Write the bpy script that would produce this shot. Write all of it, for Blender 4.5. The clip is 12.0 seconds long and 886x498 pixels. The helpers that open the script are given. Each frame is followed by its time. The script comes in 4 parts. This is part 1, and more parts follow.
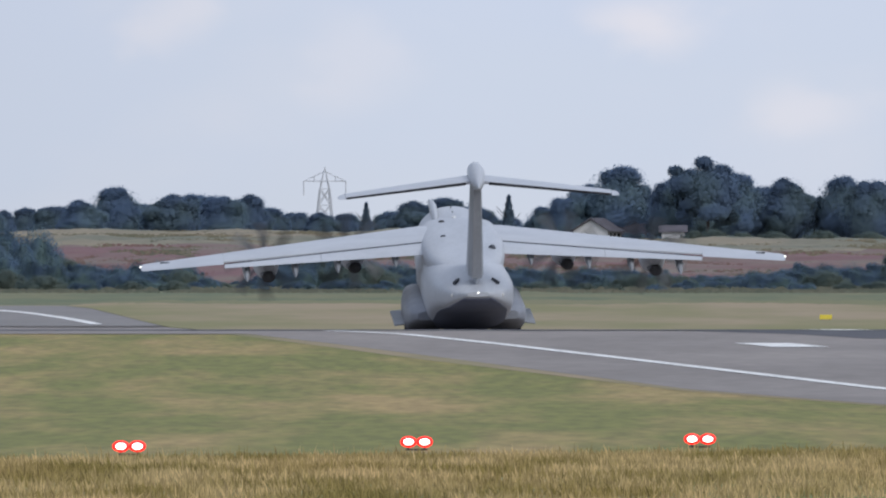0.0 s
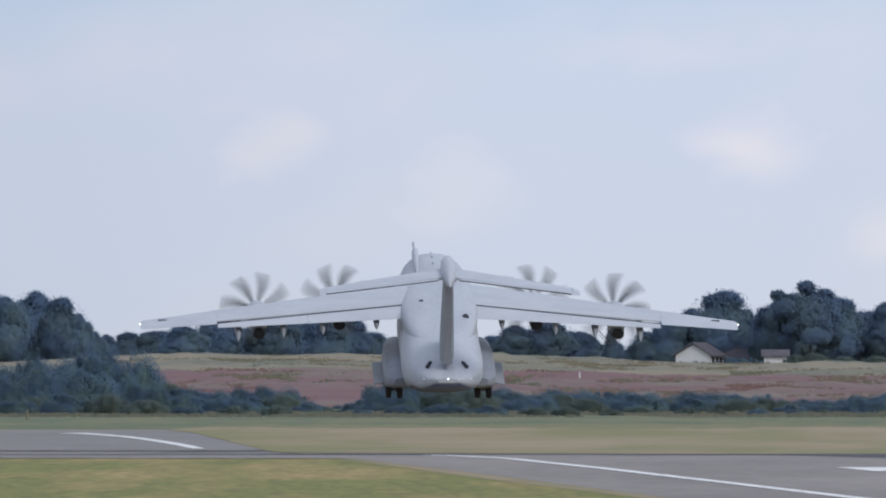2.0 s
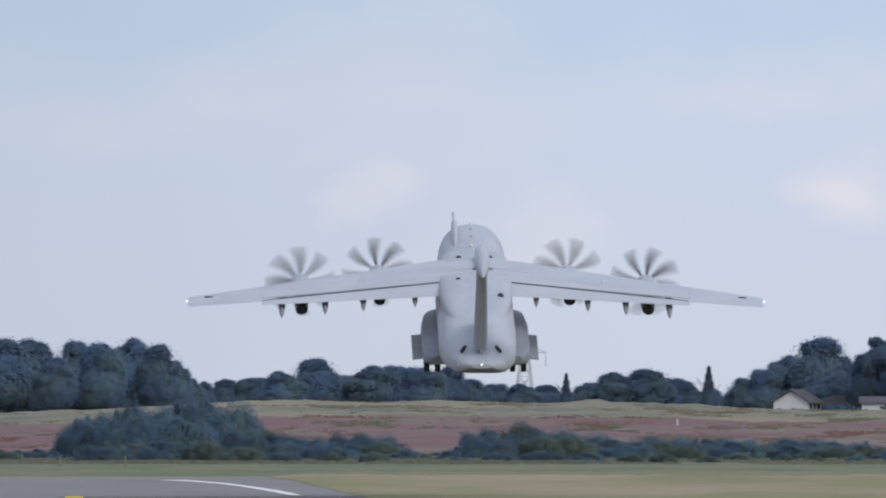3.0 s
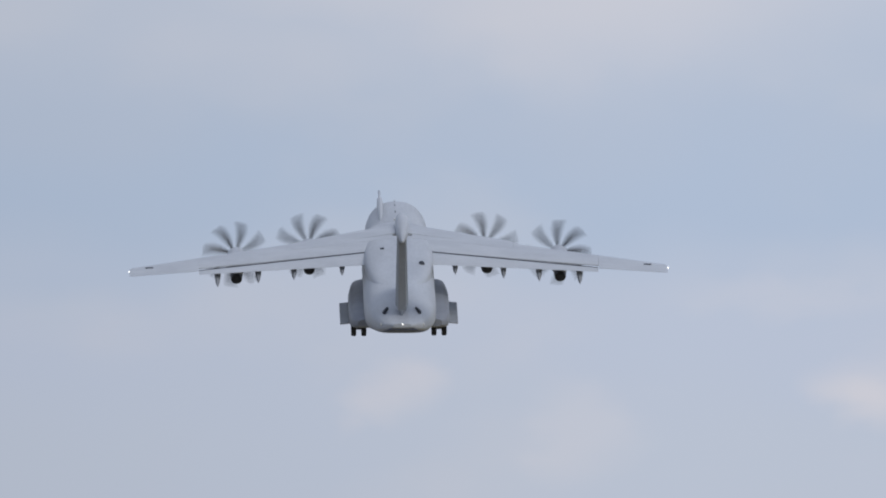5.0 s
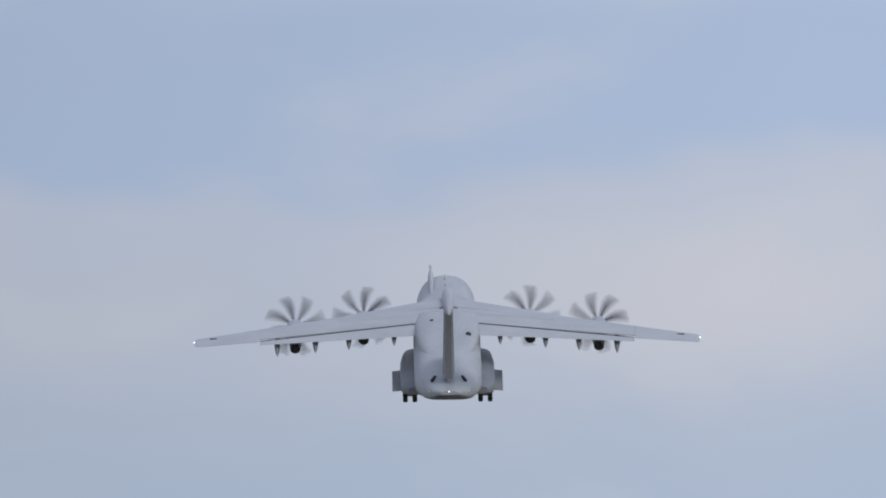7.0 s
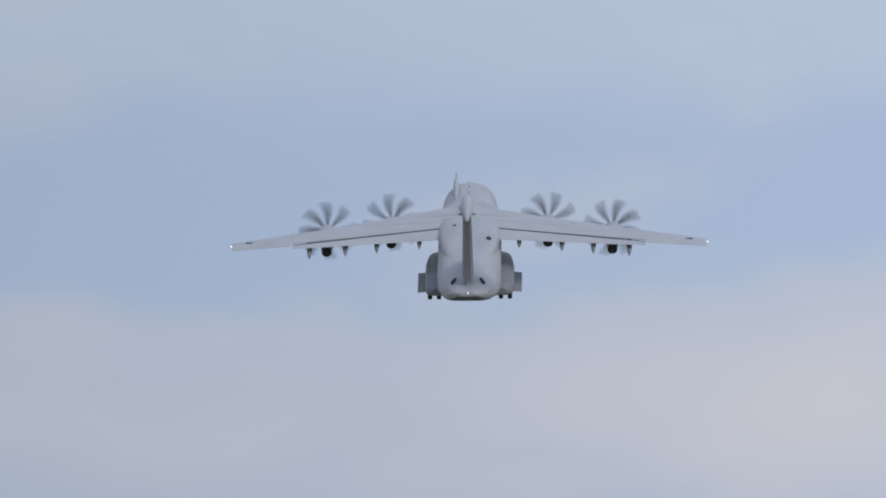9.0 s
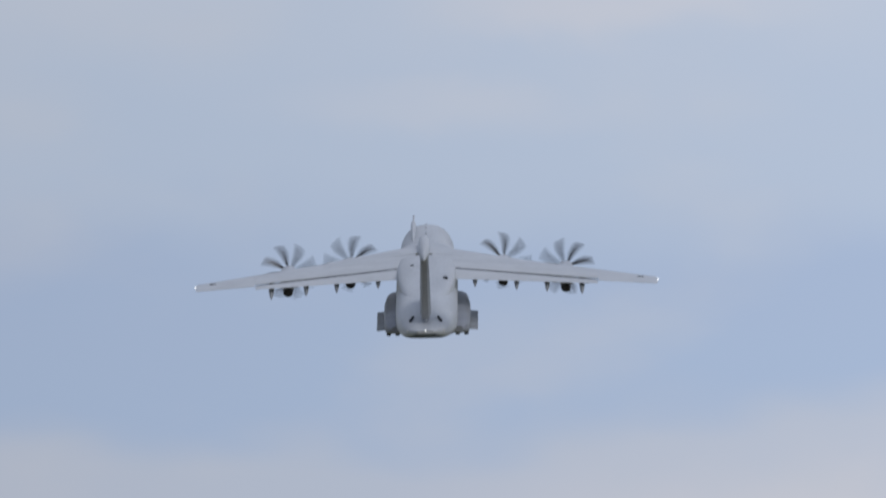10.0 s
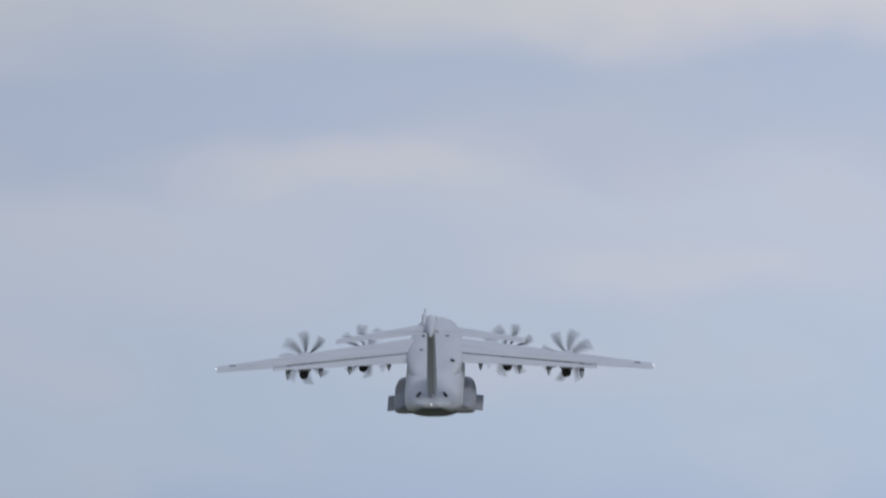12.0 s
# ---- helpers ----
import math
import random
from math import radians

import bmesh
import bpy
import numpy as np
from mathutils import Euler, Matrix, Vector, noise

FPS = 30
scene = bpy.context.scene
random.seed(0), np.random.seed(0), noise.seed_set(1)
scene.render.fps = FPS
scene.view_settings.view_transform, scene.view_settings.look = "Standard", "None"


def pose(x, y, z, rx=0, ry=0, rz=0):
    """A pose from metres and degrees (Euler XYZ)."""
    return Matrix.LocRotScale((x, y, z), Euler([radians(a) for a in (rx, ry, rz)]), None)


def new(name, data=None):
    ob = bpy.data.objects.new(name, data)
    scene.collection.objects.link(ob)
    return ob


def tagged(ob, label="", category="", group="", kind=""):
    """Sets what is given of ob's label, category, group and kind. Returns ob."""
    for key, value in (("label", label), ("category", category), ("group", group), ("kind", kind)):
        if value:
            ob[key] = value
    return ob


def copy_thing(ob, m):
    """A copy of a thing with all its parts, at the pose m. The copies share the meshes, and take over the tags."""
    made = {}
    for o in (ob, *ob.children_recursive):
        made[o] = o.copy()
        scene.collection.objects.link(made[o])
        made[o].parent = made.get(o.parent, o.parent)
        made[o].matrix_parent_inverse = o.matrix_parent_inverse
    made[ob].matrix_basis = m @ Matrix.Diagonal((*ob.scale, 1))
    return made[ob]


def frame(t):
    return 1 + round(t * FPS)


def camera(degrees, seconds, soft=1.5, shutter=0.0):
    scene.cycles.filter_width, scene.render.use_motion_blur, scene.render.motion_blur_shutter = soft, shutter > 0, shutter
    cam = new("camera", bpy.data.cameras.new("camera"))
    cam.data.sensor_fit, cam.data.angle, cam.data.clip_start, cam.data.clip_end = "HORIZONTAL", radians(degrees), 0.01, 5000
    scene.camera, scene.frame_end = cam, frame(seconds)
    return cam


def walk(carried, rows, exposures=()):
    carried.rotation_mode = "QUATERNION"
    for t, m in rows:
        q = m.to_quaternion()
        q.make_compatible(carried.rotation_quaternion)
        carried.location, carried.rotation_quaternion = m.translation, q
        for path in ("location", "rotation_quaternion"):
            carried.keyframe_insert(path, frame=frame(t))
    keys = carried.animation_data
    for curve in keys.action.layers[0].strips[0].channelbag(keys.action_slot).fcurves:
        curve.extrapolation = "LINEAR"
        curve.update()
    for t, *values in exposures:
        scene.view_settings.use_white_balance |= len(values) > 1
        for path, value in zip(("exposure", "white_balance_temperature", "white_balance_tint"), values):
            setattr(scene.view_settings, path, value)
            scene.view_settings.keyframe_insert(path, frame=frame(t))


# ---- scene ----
LENS = 2.22
EYE = 4.5
# seconds, tilt above level, turn to the left of north: a hand-held long lens that follows the aircraft
AIM = [
    (0.0, 0.1416, 0.0000),
    (0.2, 0.2034, -0.0121),
    (0.3, 0.2442, 0.0043),
    (0.5, 0.3030, 0.0057),
    (0.7, 0.4006, 0.0494),
    (0.8, 0.3431, 0.0346),
    (1.0, 0.2917, 0.0637),
    (1.2, 0.2987, 0.0483),
    (1.3, 0.3078, 0.0595),
    (1.5, 0.3880, 0.1501),
    (1.7, 0.3795, 0.2082),
    (1.8, 0.3917, 0.2153),
    (2.0, 0.4531, 0.2563),
    (2.2, 0.4964, 0.2671),
    (2.3, 0.5177, 0.3004),
    (2.5, 0.5621, 0.4305),
    (2.7, 0.6107, 0.4942),
    (2.8, 0.6305, 0.4563),
    (3.0, 0.5706, 0.5012),
    (3.2, 0.6070, 0.5729),
    (3.3, 0.6114, 0.5752),
    (3.5, 0.6499, 0.5466),
    (3.7, 0.6839, 0.5112),
    (5.3, 1.2037, 0.5861),
    (5.5, 1.2990, 0.6164),
    (5.7, 1.3825, 0.7117),
    (5.8, 1.4133, 0.7812),
    (6.0, 1.4743, 0.8592),
    (6.2, 1.5948, 0.7182),
    (6.3, 1.6005, 0.6703),
    (6.5, 1.6356, 0.7087),
    (6.7, 1.7256, 0.8407),
    (8.3, 2.0963, 0.9685),
    (8.5, 2.1147, 0.9544),
    (8.7, 2.0802, 1.0158),
    (8.8, 2.1059, 1.0593),
    (9.0, 2.1427, 1.1336),
    (9.2, 2.2063, 1.1368),
    (9.3, 2.2570, 1.1469),
    (9.5, 2.3374, 1.1390),
    (9.7, 2.3542, 1.1227),
    (9.8, 2.3762, 1.1061),
    (10.0, 2.4862, 1.1043),
    (10.2, 2.6582, 1.0988),
    (10.3, 2.7236, 1.0952),
    (10.5, 2.8698, 1.0594),
    (10.7, 3.0022, 1.0287),
    (10.8, 3.0337, 1.0074),
    (11.0, 3.0671, 0.9895),
    (11.2, 3.0865, 1.0137),
    (11.3, 3.1088, 1.0490),
    (11.5, 3.1049, 1.1480),
    (11.7, 3.1806, 1.1947),
    (11.8, 3.1868, 1.2733),
    (12.0, 3.1465, 1.2575),
]
cam = camera(LENS, 12.0, soft=1.9, shutter=0.3)
walk(cam, [(t, pose(0, 0, EYE, 90 + up, 0, left)) for t, up, left in AIM],
     exposures=[(0.0, 0.42, 6250, 10), (3.0, 0.40, 6250, 10), (3.7, 0.36, 6250, 10), (5.3, 0.07, 6250, 10), (6.0, 0.05, 6250, 10), (12.0, 0.0, 6250, 10)])

# ---- light ----
SUN_UP, SUN_TURN = radians(38), radians(142)
world = bpy.data.worlds.new("world")
scene.world = world
world.use_nodes = True


def build_sky():
    nt = world.node_tree
    nt.nodes.clear()
    n, l = nt.nodes.new, nt.links.new
    out, bg = n("ShaderNodeOutputWorld"), n("ShaderNodeBackground")
    sky = n("ShaderNodeTexSky")
    sky.sky_type, sky.sun_disc, sky.sun_elevation, sky.sun_rotation = "NISHITA", False, SUN_UP, SUN_TURN
    sky.dust_density, sky.ozone_density = 1.5, 1.5
    dim = n("ShaderNodeMix")
    dim.data_type, dim.blend_type = "RGBA", "MULTIPLY"
    dim.inputs[0].default_value = 1.0
    dim.inputs[7].default_value = (SKY_GAIN, SKY_GAIN, SKY_GAIN, 1)
    l(sky.outputs[0], dim.inputs[6])
    co = n("ShaderNodeTexCoord")
    parts = n("ShaderNodeSeparateXYZ")
    l(co.outputs["Generated"], parts.inputs[0])

    def field(scale, stretch, detail, shift):
        m = n("ShaderNodeMapping")
        m.inputs["Location"].default_value = (shift, 0, shift * 0.7)
        m.inputs["Scale"].default_value = (scale, scale, scale * stretch)
        t = n("ShaderNodeTexNoise")
        t.inputs["Scale"].default_value = 1.0
        t.inputs["Detail"].default_value = detail
        t.inputs["Roughness"].default_value = 0.45
        l(co.outputs["Generated"], m.inputs[0])
        l(m.outputs[0], t.inputs["Vector"])
        return t.outputs[0]

    def calc(op, a, b, c=None):
        m = n("ShaderNodeMath")
        m.operation = op
        for i, v in enumerate((a, b, c)):
            if v is not None:
                if isinstance(v, (int, float)):
                    m.inputs[i].default_value = v
                else:
                    l(v, m.inputs[i])
        return m.outputs[0]

    # layered banks of thin cloud: their height above the horizon, bent by a slow drift and by soft puffs
    drift = calc("SUBTRACT", field(38, 3.0, 2, 0.4), 0.5)
    puffs = calc("SUBTRACT", field(110, 1.6, 2, 3.1), 0.5)
    bend = calc("MULTIPLY_ADD", drift, 0.007, calc("MULTIPLY", puffs, 0.005))
    tilt = calc("MULTIPLY", parts.outputs[0], 0.02)
    height = calc("SUBTRACT", calc("ADD", parts.outputs[2], bend), tilt)
    spread = n("ShaderNodeMapRange")
    spread.inputs["From Min"].default_value, spread.inputs["From Max"].default_value = 0.0, 0.08
    l(height, spread.inputs[0])
    bank = n("ShaderNodeValToRGB")
    bank.color_ramp.interpolation = "EASE"
    stops = BANKS
    e = bank.color_ramp.elements
    while len(e) < len(stops):
        e.new(0.5)
    for k, (deg, col) in enumerate(stops):
        e[k].position, e[k].color = math.sin(radians(deg)) / 0.08, (*col, 1)
    l(spread.outputs[0], bank.inputs[0])
    # warm and white puffs on the banks
    puff = n("ShaderNodeMapRange")
    puff.interpolation_type = "SMOOTHSTEP"
    puff.inputs["From Min"].default_value, puff.inputs["From Max"].default_value = 0.46, 0.76
    puff.inputs["To Max"].default_value = 0.3
    l(field(75, 1.9, 4, 7.3), puff.inputs[0])
    warm = n("ShaderNodeMix")
    warm.data_type = "RGBA"
    l(puff.outputs[0], warm.inputs[0])
    l(bank.outputs[0], warm.inputs[6])
    warm.inputs[7].default_value = (0.60, 0.585, 0.62, 1)
    # single clouds that stand out from the banks
    wobble = calc("MULTIPLY_ADD", puffs, 0.006, calc("MULTIPLY", calc("SUBTRACT", field(420, 1.4, 3, 5.2), 0.5), 0.003))
    cover = 0.0
    for az, el, wide, tall, dense in CLOUDS:
        dx = calc("DIVIDE", calc("SUBTRACT", calc("ADD", parts.outputs[0], wobble), math.sin(radians(az))), radians(wide))
        dz = calc("DIVIDE", calc("SUBTRACT", calc("ADD", parts.outputs[2], calc("MULTIPLY", wobble, 0.5)), math.sin(radians(el))), radians(tall))
        far = calc("SQRT", calc("MULTIPLY_ADD", dx, dx, calc("MULTIPLY", dz, dz)), 0)
        fade = n("ShaderNodeMapRange")
        fade.interpolation_type = "SMOOTHSTEP"
        fade.inputs["From Min"].default_value, fade.inputs["From Max"].default_value = 1.5, 0.1
        fade.inputs["To Max"].default_value = dense
        l(far, fade.inputs[0])
        cover = calc("MAXIMUM", fade.outputs[0], cover)
    lit = n("ShaderNodeMix")
    lit.data_type = "RGBA"
    l(cover, lit.inputs[0])
    l(warm.outputs[2], lit.inputs[6])
    lit.inputs[7].default_value = (0.68, 0.63, 0.645, 1)
    # higher up the cover breaks into broken cloud
    broken = n("ShaderNodeValToRGB")
    broken.color_ramp.elements[0].position, broken.color_ramp.elements[0].color = 0.35, (0.36, 0.45, 0.63, 1)
    broken.color_ramp.elements[1].position, broken.color_ramp.elements[1].color = 0.65, (0.62, 0.63, 0.68, 1)
    l(field(5, 1.6, 5, 1.0), broken.inputs[0])
    up = n("ShaderNodeMapRange")
    up.inputs["From Min"].default_value, up.inputs["From Max"].default_value = 0.066, 0.16
    l(parts.outputs[2], up.inputs[0])
    tone = n("ShaderNodeMix")
    tone.data_type = "RGBA"
    l(up.outputs[0], tone.inputs[0])
    l(lit.outputs[2], tone.inputs[6])
    l(broken.outputs[0], tone.inputs[7])
    mix = n("ShaderNodeMix")
    mix.data_type = "RGBA"
    mix.inputs[0].default_value = 0.88
    l(dim.outputs[2], mix.inputs[6])
    l(tone.outputs[2], mix.inputs[7])
    # the sky is a little deeper towards the west
    west = n("ShaderNodeMapRange")
    west.inputs["From Min"].default_value, west.inputs["From Max"].default_value = -0.046, 0.0
    west.inputs["To Min"].default_value, west.inputs["To Max"].default_value = 0.86, 1.0
    l(parts.outputs[0], west.inputs[0])
    deep = n("ShaderNodeMix")
    deep.data_type, deep.blend_type = "RGBA", "MULTIPLY"
    deep.inputs[0].default_value = 1.0
    l(mix.outputs[2], deep.inputs[6])
    l(west.outputs[0], deep.inputs[7])
    l(deep.outputs[2], bg.inputs["Color"])
    bg.inputs["Strength"].default_value = 1.0
    l(bg.outputs[0], out.inputs[0])


# elevation in degrees and colour of the cloud banks, from the horizon up
BANKS = [(0.0, (0.50, 0.525, 0.585)), (0.45, (0.485, 0.525, 0.615)), (0.9, (0.475, 0.52, 0.63)), (1.2, (0.41, 0.485, 0.62)), (1.45, (0.43, 0.49, 0.61)), (1.75, (0.48, 0.52, 0.62)), (1.97, (0.475, 0.518, 0.63)),
         (2.15, (0.385, 0.475, 0.655)), (2.45, (0.385, 0.47, 0.65)), (2.75, (0.46, 0.53, 0.67)), (3.25, (0.525, 0.565, 0.67)), (3.45, (0.44, 0.495, 0.645)), (3.62, (0.435, 0.49, 0.635)), (3.9, (0.60, 0.60, 0.63))]
# single clouds: degrees east of north, elevation, half width, half height, density
CLOUDS = [(0.54, 0.72, 0.14, 0.085, 0.6), (0.90, 0.49, 0.14, 0.07, 0.4), (-0.70, 0.71, 0.09, 0.07, 0.35), (-0.22, 0.62, 0.15, 0.12, 0.25), (0.30, 0.95, 0.3, 0.05, 0.2),
          (-0.15, 1.72, 0.6, 0.26, 0.4), (-1.0, 1.55, 0.5, 0.12, 0.15), (-0.55, 1.78, 0.6, 0.18, 0.3), (-0.5, 3.78, 0.55, 0.11, 0.7), (-1.57, 3.35, 0.4, 0.07, 0.4), (-0.7, 3.1, 0.45, 0.07, 0.35), (-1.1, 2.85, 0.4, 0.08, 0.2)]
SKY_GAIN = 0.1
build_sky()
sun_data = bpy.data.lights.new("sun", "SUN")
sun_data.energy, sun_data.angle, sun_data.color = 1.1, radians(28), (1.0, 0.95, 0.88)
sun = new("sun", sun_data)
sun.matrix_world = pose(0, 0, 300, 90 - math.degrees(SUN_UP), 0, 180 - math.degrees(SUN_TURN))


# ---- materials ----
def material(name, color, rough=0.6, metal=0.0, vary=0.12, scale=(1, 1, 1), detail=4, second=None, bump=0.0, spots=0.0,
             per_object=0.0, island=0.0, lo=0.35, hi=0.65, through_light=0.0):
    """A base colour that drifts to a second one over a noise of the given size, with a finer noise and relief on top."""
    m = bpy.data.materials.new(name)
    m.use_nodes = True
    nt = m.node_tree
    n, l = nt.nodes.new, nt.links.new
    bsdf = nt.nodes["Principled BSDF"]
    bsdf.inputs["Roughness"].default_value, bsdf.inputs["Metallic"].default_value = rough, metal
    co = n("ShaderNodeTexCoord")
    mp = n("ShaderNodeMapping")
    mp.inputs["Scale"].default_value = scale
    l(co.outputs["Object"], mp.inputs[0])
    big = n("ShaderNodeTexNoise")
    big.inputs["Scale"].default_value, big.inputs["Detail"].default_value = 1.0, detail
    l(mp.outputs[0], big.inputs["Vector"])
    span = n("ShaderNodeMapRange")
    span.inputs["From Min"].default_value, span.inputs["From Max"].default_value = lo, hi
    l(big.outputs[0], span.inputs[0])
    mix = n("ShaderNodeMix")
    mix.data_type = "RGBA"
    mix.inputs[6].default_value = (*color, 1)
    mix.inputs[7].default_value = (*(second or [c * (1 - vary * 2) for c in color]), 1)
    l(span.outputs[0], mix.inputs[0])
    fine = n("ShaderNodeTexNoise")
    fine.inputs["Scale"].default_value, fine.inputs["Detail"].default_value = 9.0, 3
    l(mp.outputs[0], fine.inputs["Vector"])
    val = n("ShaderNodeMapRange")
    val.inputs["From Min"].default_value, val.inputs["From Max"].default_value = 0.3, 0.7
    val.inputs["To Min"].default_value, val.inputs["To Max"].default_value = 1 - vary, 1 + vary
    l(fine.outputs[0], val.inputs[0])
    hsv = n("ShaderNodeHueSaturation")
    l(mix.outputs[2], hsv.inputs["Color"])
    last = val.outputs[0]
    for amount, node, socket in ((per_object, "ShaderNodeObjectInfo", "Random"), (island, "ShaderNodeNewGeometry", "Random Per Island")):
        if amount:
            src, r, x = n(node), n("ShaderNodeMapRange"), n("ShaderNodeMath")
            r.inputs["To Min"].default_value, r.inputs["To Max"].default_value = 1 - amount, 1 + amount
            l(src.outputs[socket], r.inputs[0])
            x.operation = "MULTIPLY"
            l(last, x.inputs[0])
            l(r.outputs[0], x.inputs[1])
            last = x.outputs[0]
    l(last, hsv.inputs["Value"])
    l(hsv.outputs[0], bsdf.inputs["Base Color"])
    if bump:
        bp = n("ShaderNodeBump")
        bp.inputs["Strength"].default_value, bp.inputs["Distance"].default_value = bump, 0.05
        l(fine.outputs[0], bp.inputs["Height"])
        l(bp.outputs[0], bsdf.inputs["Normal"])
    if through_light:
        tr, add = n("ShaderNodeBsdfTranslucent"), n("ShaderNodeMixShader")
        add.inputs[0].default_value = through_light
        l(hsv.outputs[0], tr.inputs["Color"])
        l(bsdf.outputs[0], add.inputs[1])
        l(tr.outputs[0], add.inputs[2])
        l(add.outputs[0], nt.nodes["Material Output"].inputs[0])
    return m


def glow(name, color, strength):
    m = bpy.data.materials.new(name)
    m.use_nodes = True
    b = m.node_tree.nodes["Principled BSDF"]
    b.inputs["Base Color"].default_value = (*color, 1)
    b.inputs["Emission Color"].default_value = (*color, 1)
    b.inputs["Emission Strength"].default_value = strength
    return m


PAINT = material("grey_aircraft_paint", (0.455, 0.475, 0.51), 0.45, 0, 0.05, (0.5, 0.16, 0.5), second=(0.39, 0.41, 0.445))
PAINT_WING = material("grey_wing_paint", (0.465, 0.485, 0.52), 0.45, 0, 0.04, (0.25, 0.8, 0.5), second=(0.42, 0.44, 0.475))
# the hull's paint darkened by the shade that falls on the sponsons
SPONSON_SHADE = material("shaded_sponson_paint", (0.235, 0.25, 0.285), 0.5, 0, 0.06, (0.6, 0.6, 0.6))
# hull grey turned navy, to carry the shade under the upswept tail
RAMP_SHADE = material("shaded_ramp_paint", (0.115, 0.135, 0.2), 0.55, 0, 0.1, (0.5, 0.3, 0.5))
PAINT_DARK = material("darker_grey_paint", (0.27, 0.285, 0.31), 0.5, 0, 0.05, (0.6, 0.6, 0.6))
# near-black of vents, louvres and panels, also of painted-in shade
DARK_AND_SHADE = material("dark_fittings_and_shade", (0.04, 0.046, 0.06), 0.8, 0, 0.1)
SOOT = material("sooty_exhaust_metal", (0.06, 0.06, 0.065), 0.6, 0.3, 0.2, (3, 3, 3))
BLADE = material("dark_composite_blade", (0.06, 0.065, 0.075), 0.45, 0, 0.08, (2, 2, 2))
RUBBER = material("black_tyre_rubber", (0.03, 0.03, 0.032), 0.85, 0, 0.15, (6, 6, 6))
STEEL = material("gear_steel", (0.3, 0.31, 0.33), 0.4, 0.7, 0.1, (3, 3, 3))
LAMP_WHITE = glow("white_tail_lamp", (1, 0.97, 0.9), 1.4)
LAMP_RED = glow("red_lamp_glass", (1.0, 0.012, 0.01), 1.5)
LAMP_CORE = glow("hot_lamp_core", (1.0, 0.7, 0.64), 3.5)
ASPHALT = material("weathered_asphalt", (0.262, 0.231, 0.209), 0.85, 0, 0.09, (0.1, 0.012, 1), second=(0.2, 0.176, 0.16), bump=0.2)
# dark tyre rubber; also the colour of the painted mirage at the crest
RUBBER_AND_MIRAGE = material("rubbered_asphalt_and_mirage", (0.075, 0.075, 0.085), 0.85, 0, 0.1, (0.1, 0.02, 1))
CONCRETE = material("pale_taxiway_concrete", (0.215, 0.2, 0.19), 0.9, 0, 0.08, (0.1, 0.02, 1))
LINE = material("worn_white_line_paint", (0.78, 0.77, 0.74), 0.7, 0, 0.06, (2.5, 0.12, 1), second=(0.5, 0.49, 0.47), lo=0.5, hi=0.8)
GRASS = material("mown_grass", (0.165, 0.165, 0.034), 0.95, 0, 0.22, (0.17, 0.011, 1), second=(0.33, 0.235, 0.088), detail=7, lo=0.44, hi=0.68)
GRASS_DRY = material("dry_grass_strip", (0.30, 0.232, 0.14), 0.95, 0, 0.05, (0.06, 0.0045, 1), second=(0.20, 0.185, 0.075), lo=0.4, hi=0.62)
GRASS_FAR = material("far_meadow", (0.095, 0.125, 0.06), 0.95, 0, 0.1, (0.12, 0.012, 1), second=(0.165, 0.158, 0.075))
STRAW = material("tall_straw_grass", (0.6, 0.445, 0.225), 0.9, 0, 0.1, (0.25, 0.04, 0.3), second=(0.27, 0.21, 0.068), lo=0.4, hi=0.6, island=0.4, through_light=0.4)
HEATH = material("reddish_heath_bank", (0.168, 0.087, 0.088), 0.95, 0, 0.12, (0.035, 0.035, 0.9), second=(0.172, 0.138, 0.11), detail=6, lo=0.43, hi=0.62)
TAN = material("tan_rough_grass", (0.245, 0.205, 0.14), 0.95, 0, 0.12, (0.05, 0.035, 0.9), second=(0.135, 0.142, 0.1), detail=6)
HEATHER = material("red_brown_heather", (0.165, 0.078, 0.082), 0.95, 0, 0.1, (0.05, 0.05, 0.4), second=(0.175, 0.128, 0.1), island=0.12)
GORSE = material("olive_scrub", (0.105, 0.118, 0.085), 0.95, 0, 0.1, (0.1, 0.1, 0.4), second=(0.14, 0.135, 0.095), island=0.1)
# the leaf colours are paler and bluer than leaves: distance haze is mixed in
LEAF = material("haze_blue_foliage", (0.145, 0.215, 0.322), 0.9, 0, 0.05, (0.14, 0.14, 0.14), second=(0.175, 0.25, 0.27), detail=2, lo=0.4, hi=0.62, per_object=0.12, island=0.03, through_light=0.5)
LEAF_BUSH = material("haze_blue_scrub_foliage", (0.122, 0.188, 0.272), 0.9, 0, 0.05, (0.25, 0.25, 0.25), second=(0.15, 0.225, 0.23), detail=2, lo=0.4, hi=0.62, per_object=0.16, island=0.03, through_light=0.5)
LEAF_OLIVE = material("hazy_olive_foliage", (0.14, 0.19, 0.18), 0.9, 0, 0.05, (0.25, 0.25, 0.25), second=(0.175, 0.212, 0.175), detail=2, per_object=0.14, island=0.04, through_light=0.5)
TUFT = material("tan_grass_tufts", (0.22, 0.18, 0.12), 0.95, 0, 0.1, (0.05, 0.05, 0.4), second=(0.13, 0.135, 0.09), island=0.12)
VERGE = material("half_dry_meadow", (0.19, 0.17, 0.082), 0.95, 0, 0.08, (0.05, 0.008, 1), second=(0.15, 0.158, 0.062))
BARK = material("grey_brown_bark", (0.07, 0.065, 0.065), 0.95, 0, 0.2, (3, 3, 0.6))
# steel lightened towards the sky's tone, so its colour holds the distance haze
GALV = material("hazy_galvanised_steel", (0.6, 0.62, 0.66), 0.7, 0.0, 0.08, (0.5, 0.5, 0.5))
RENDERED = material("white_rendered_wall", (0.62, 0.62, 0.62), 0.9, 0, 0.04, (0.6, 0.6, 0.6))
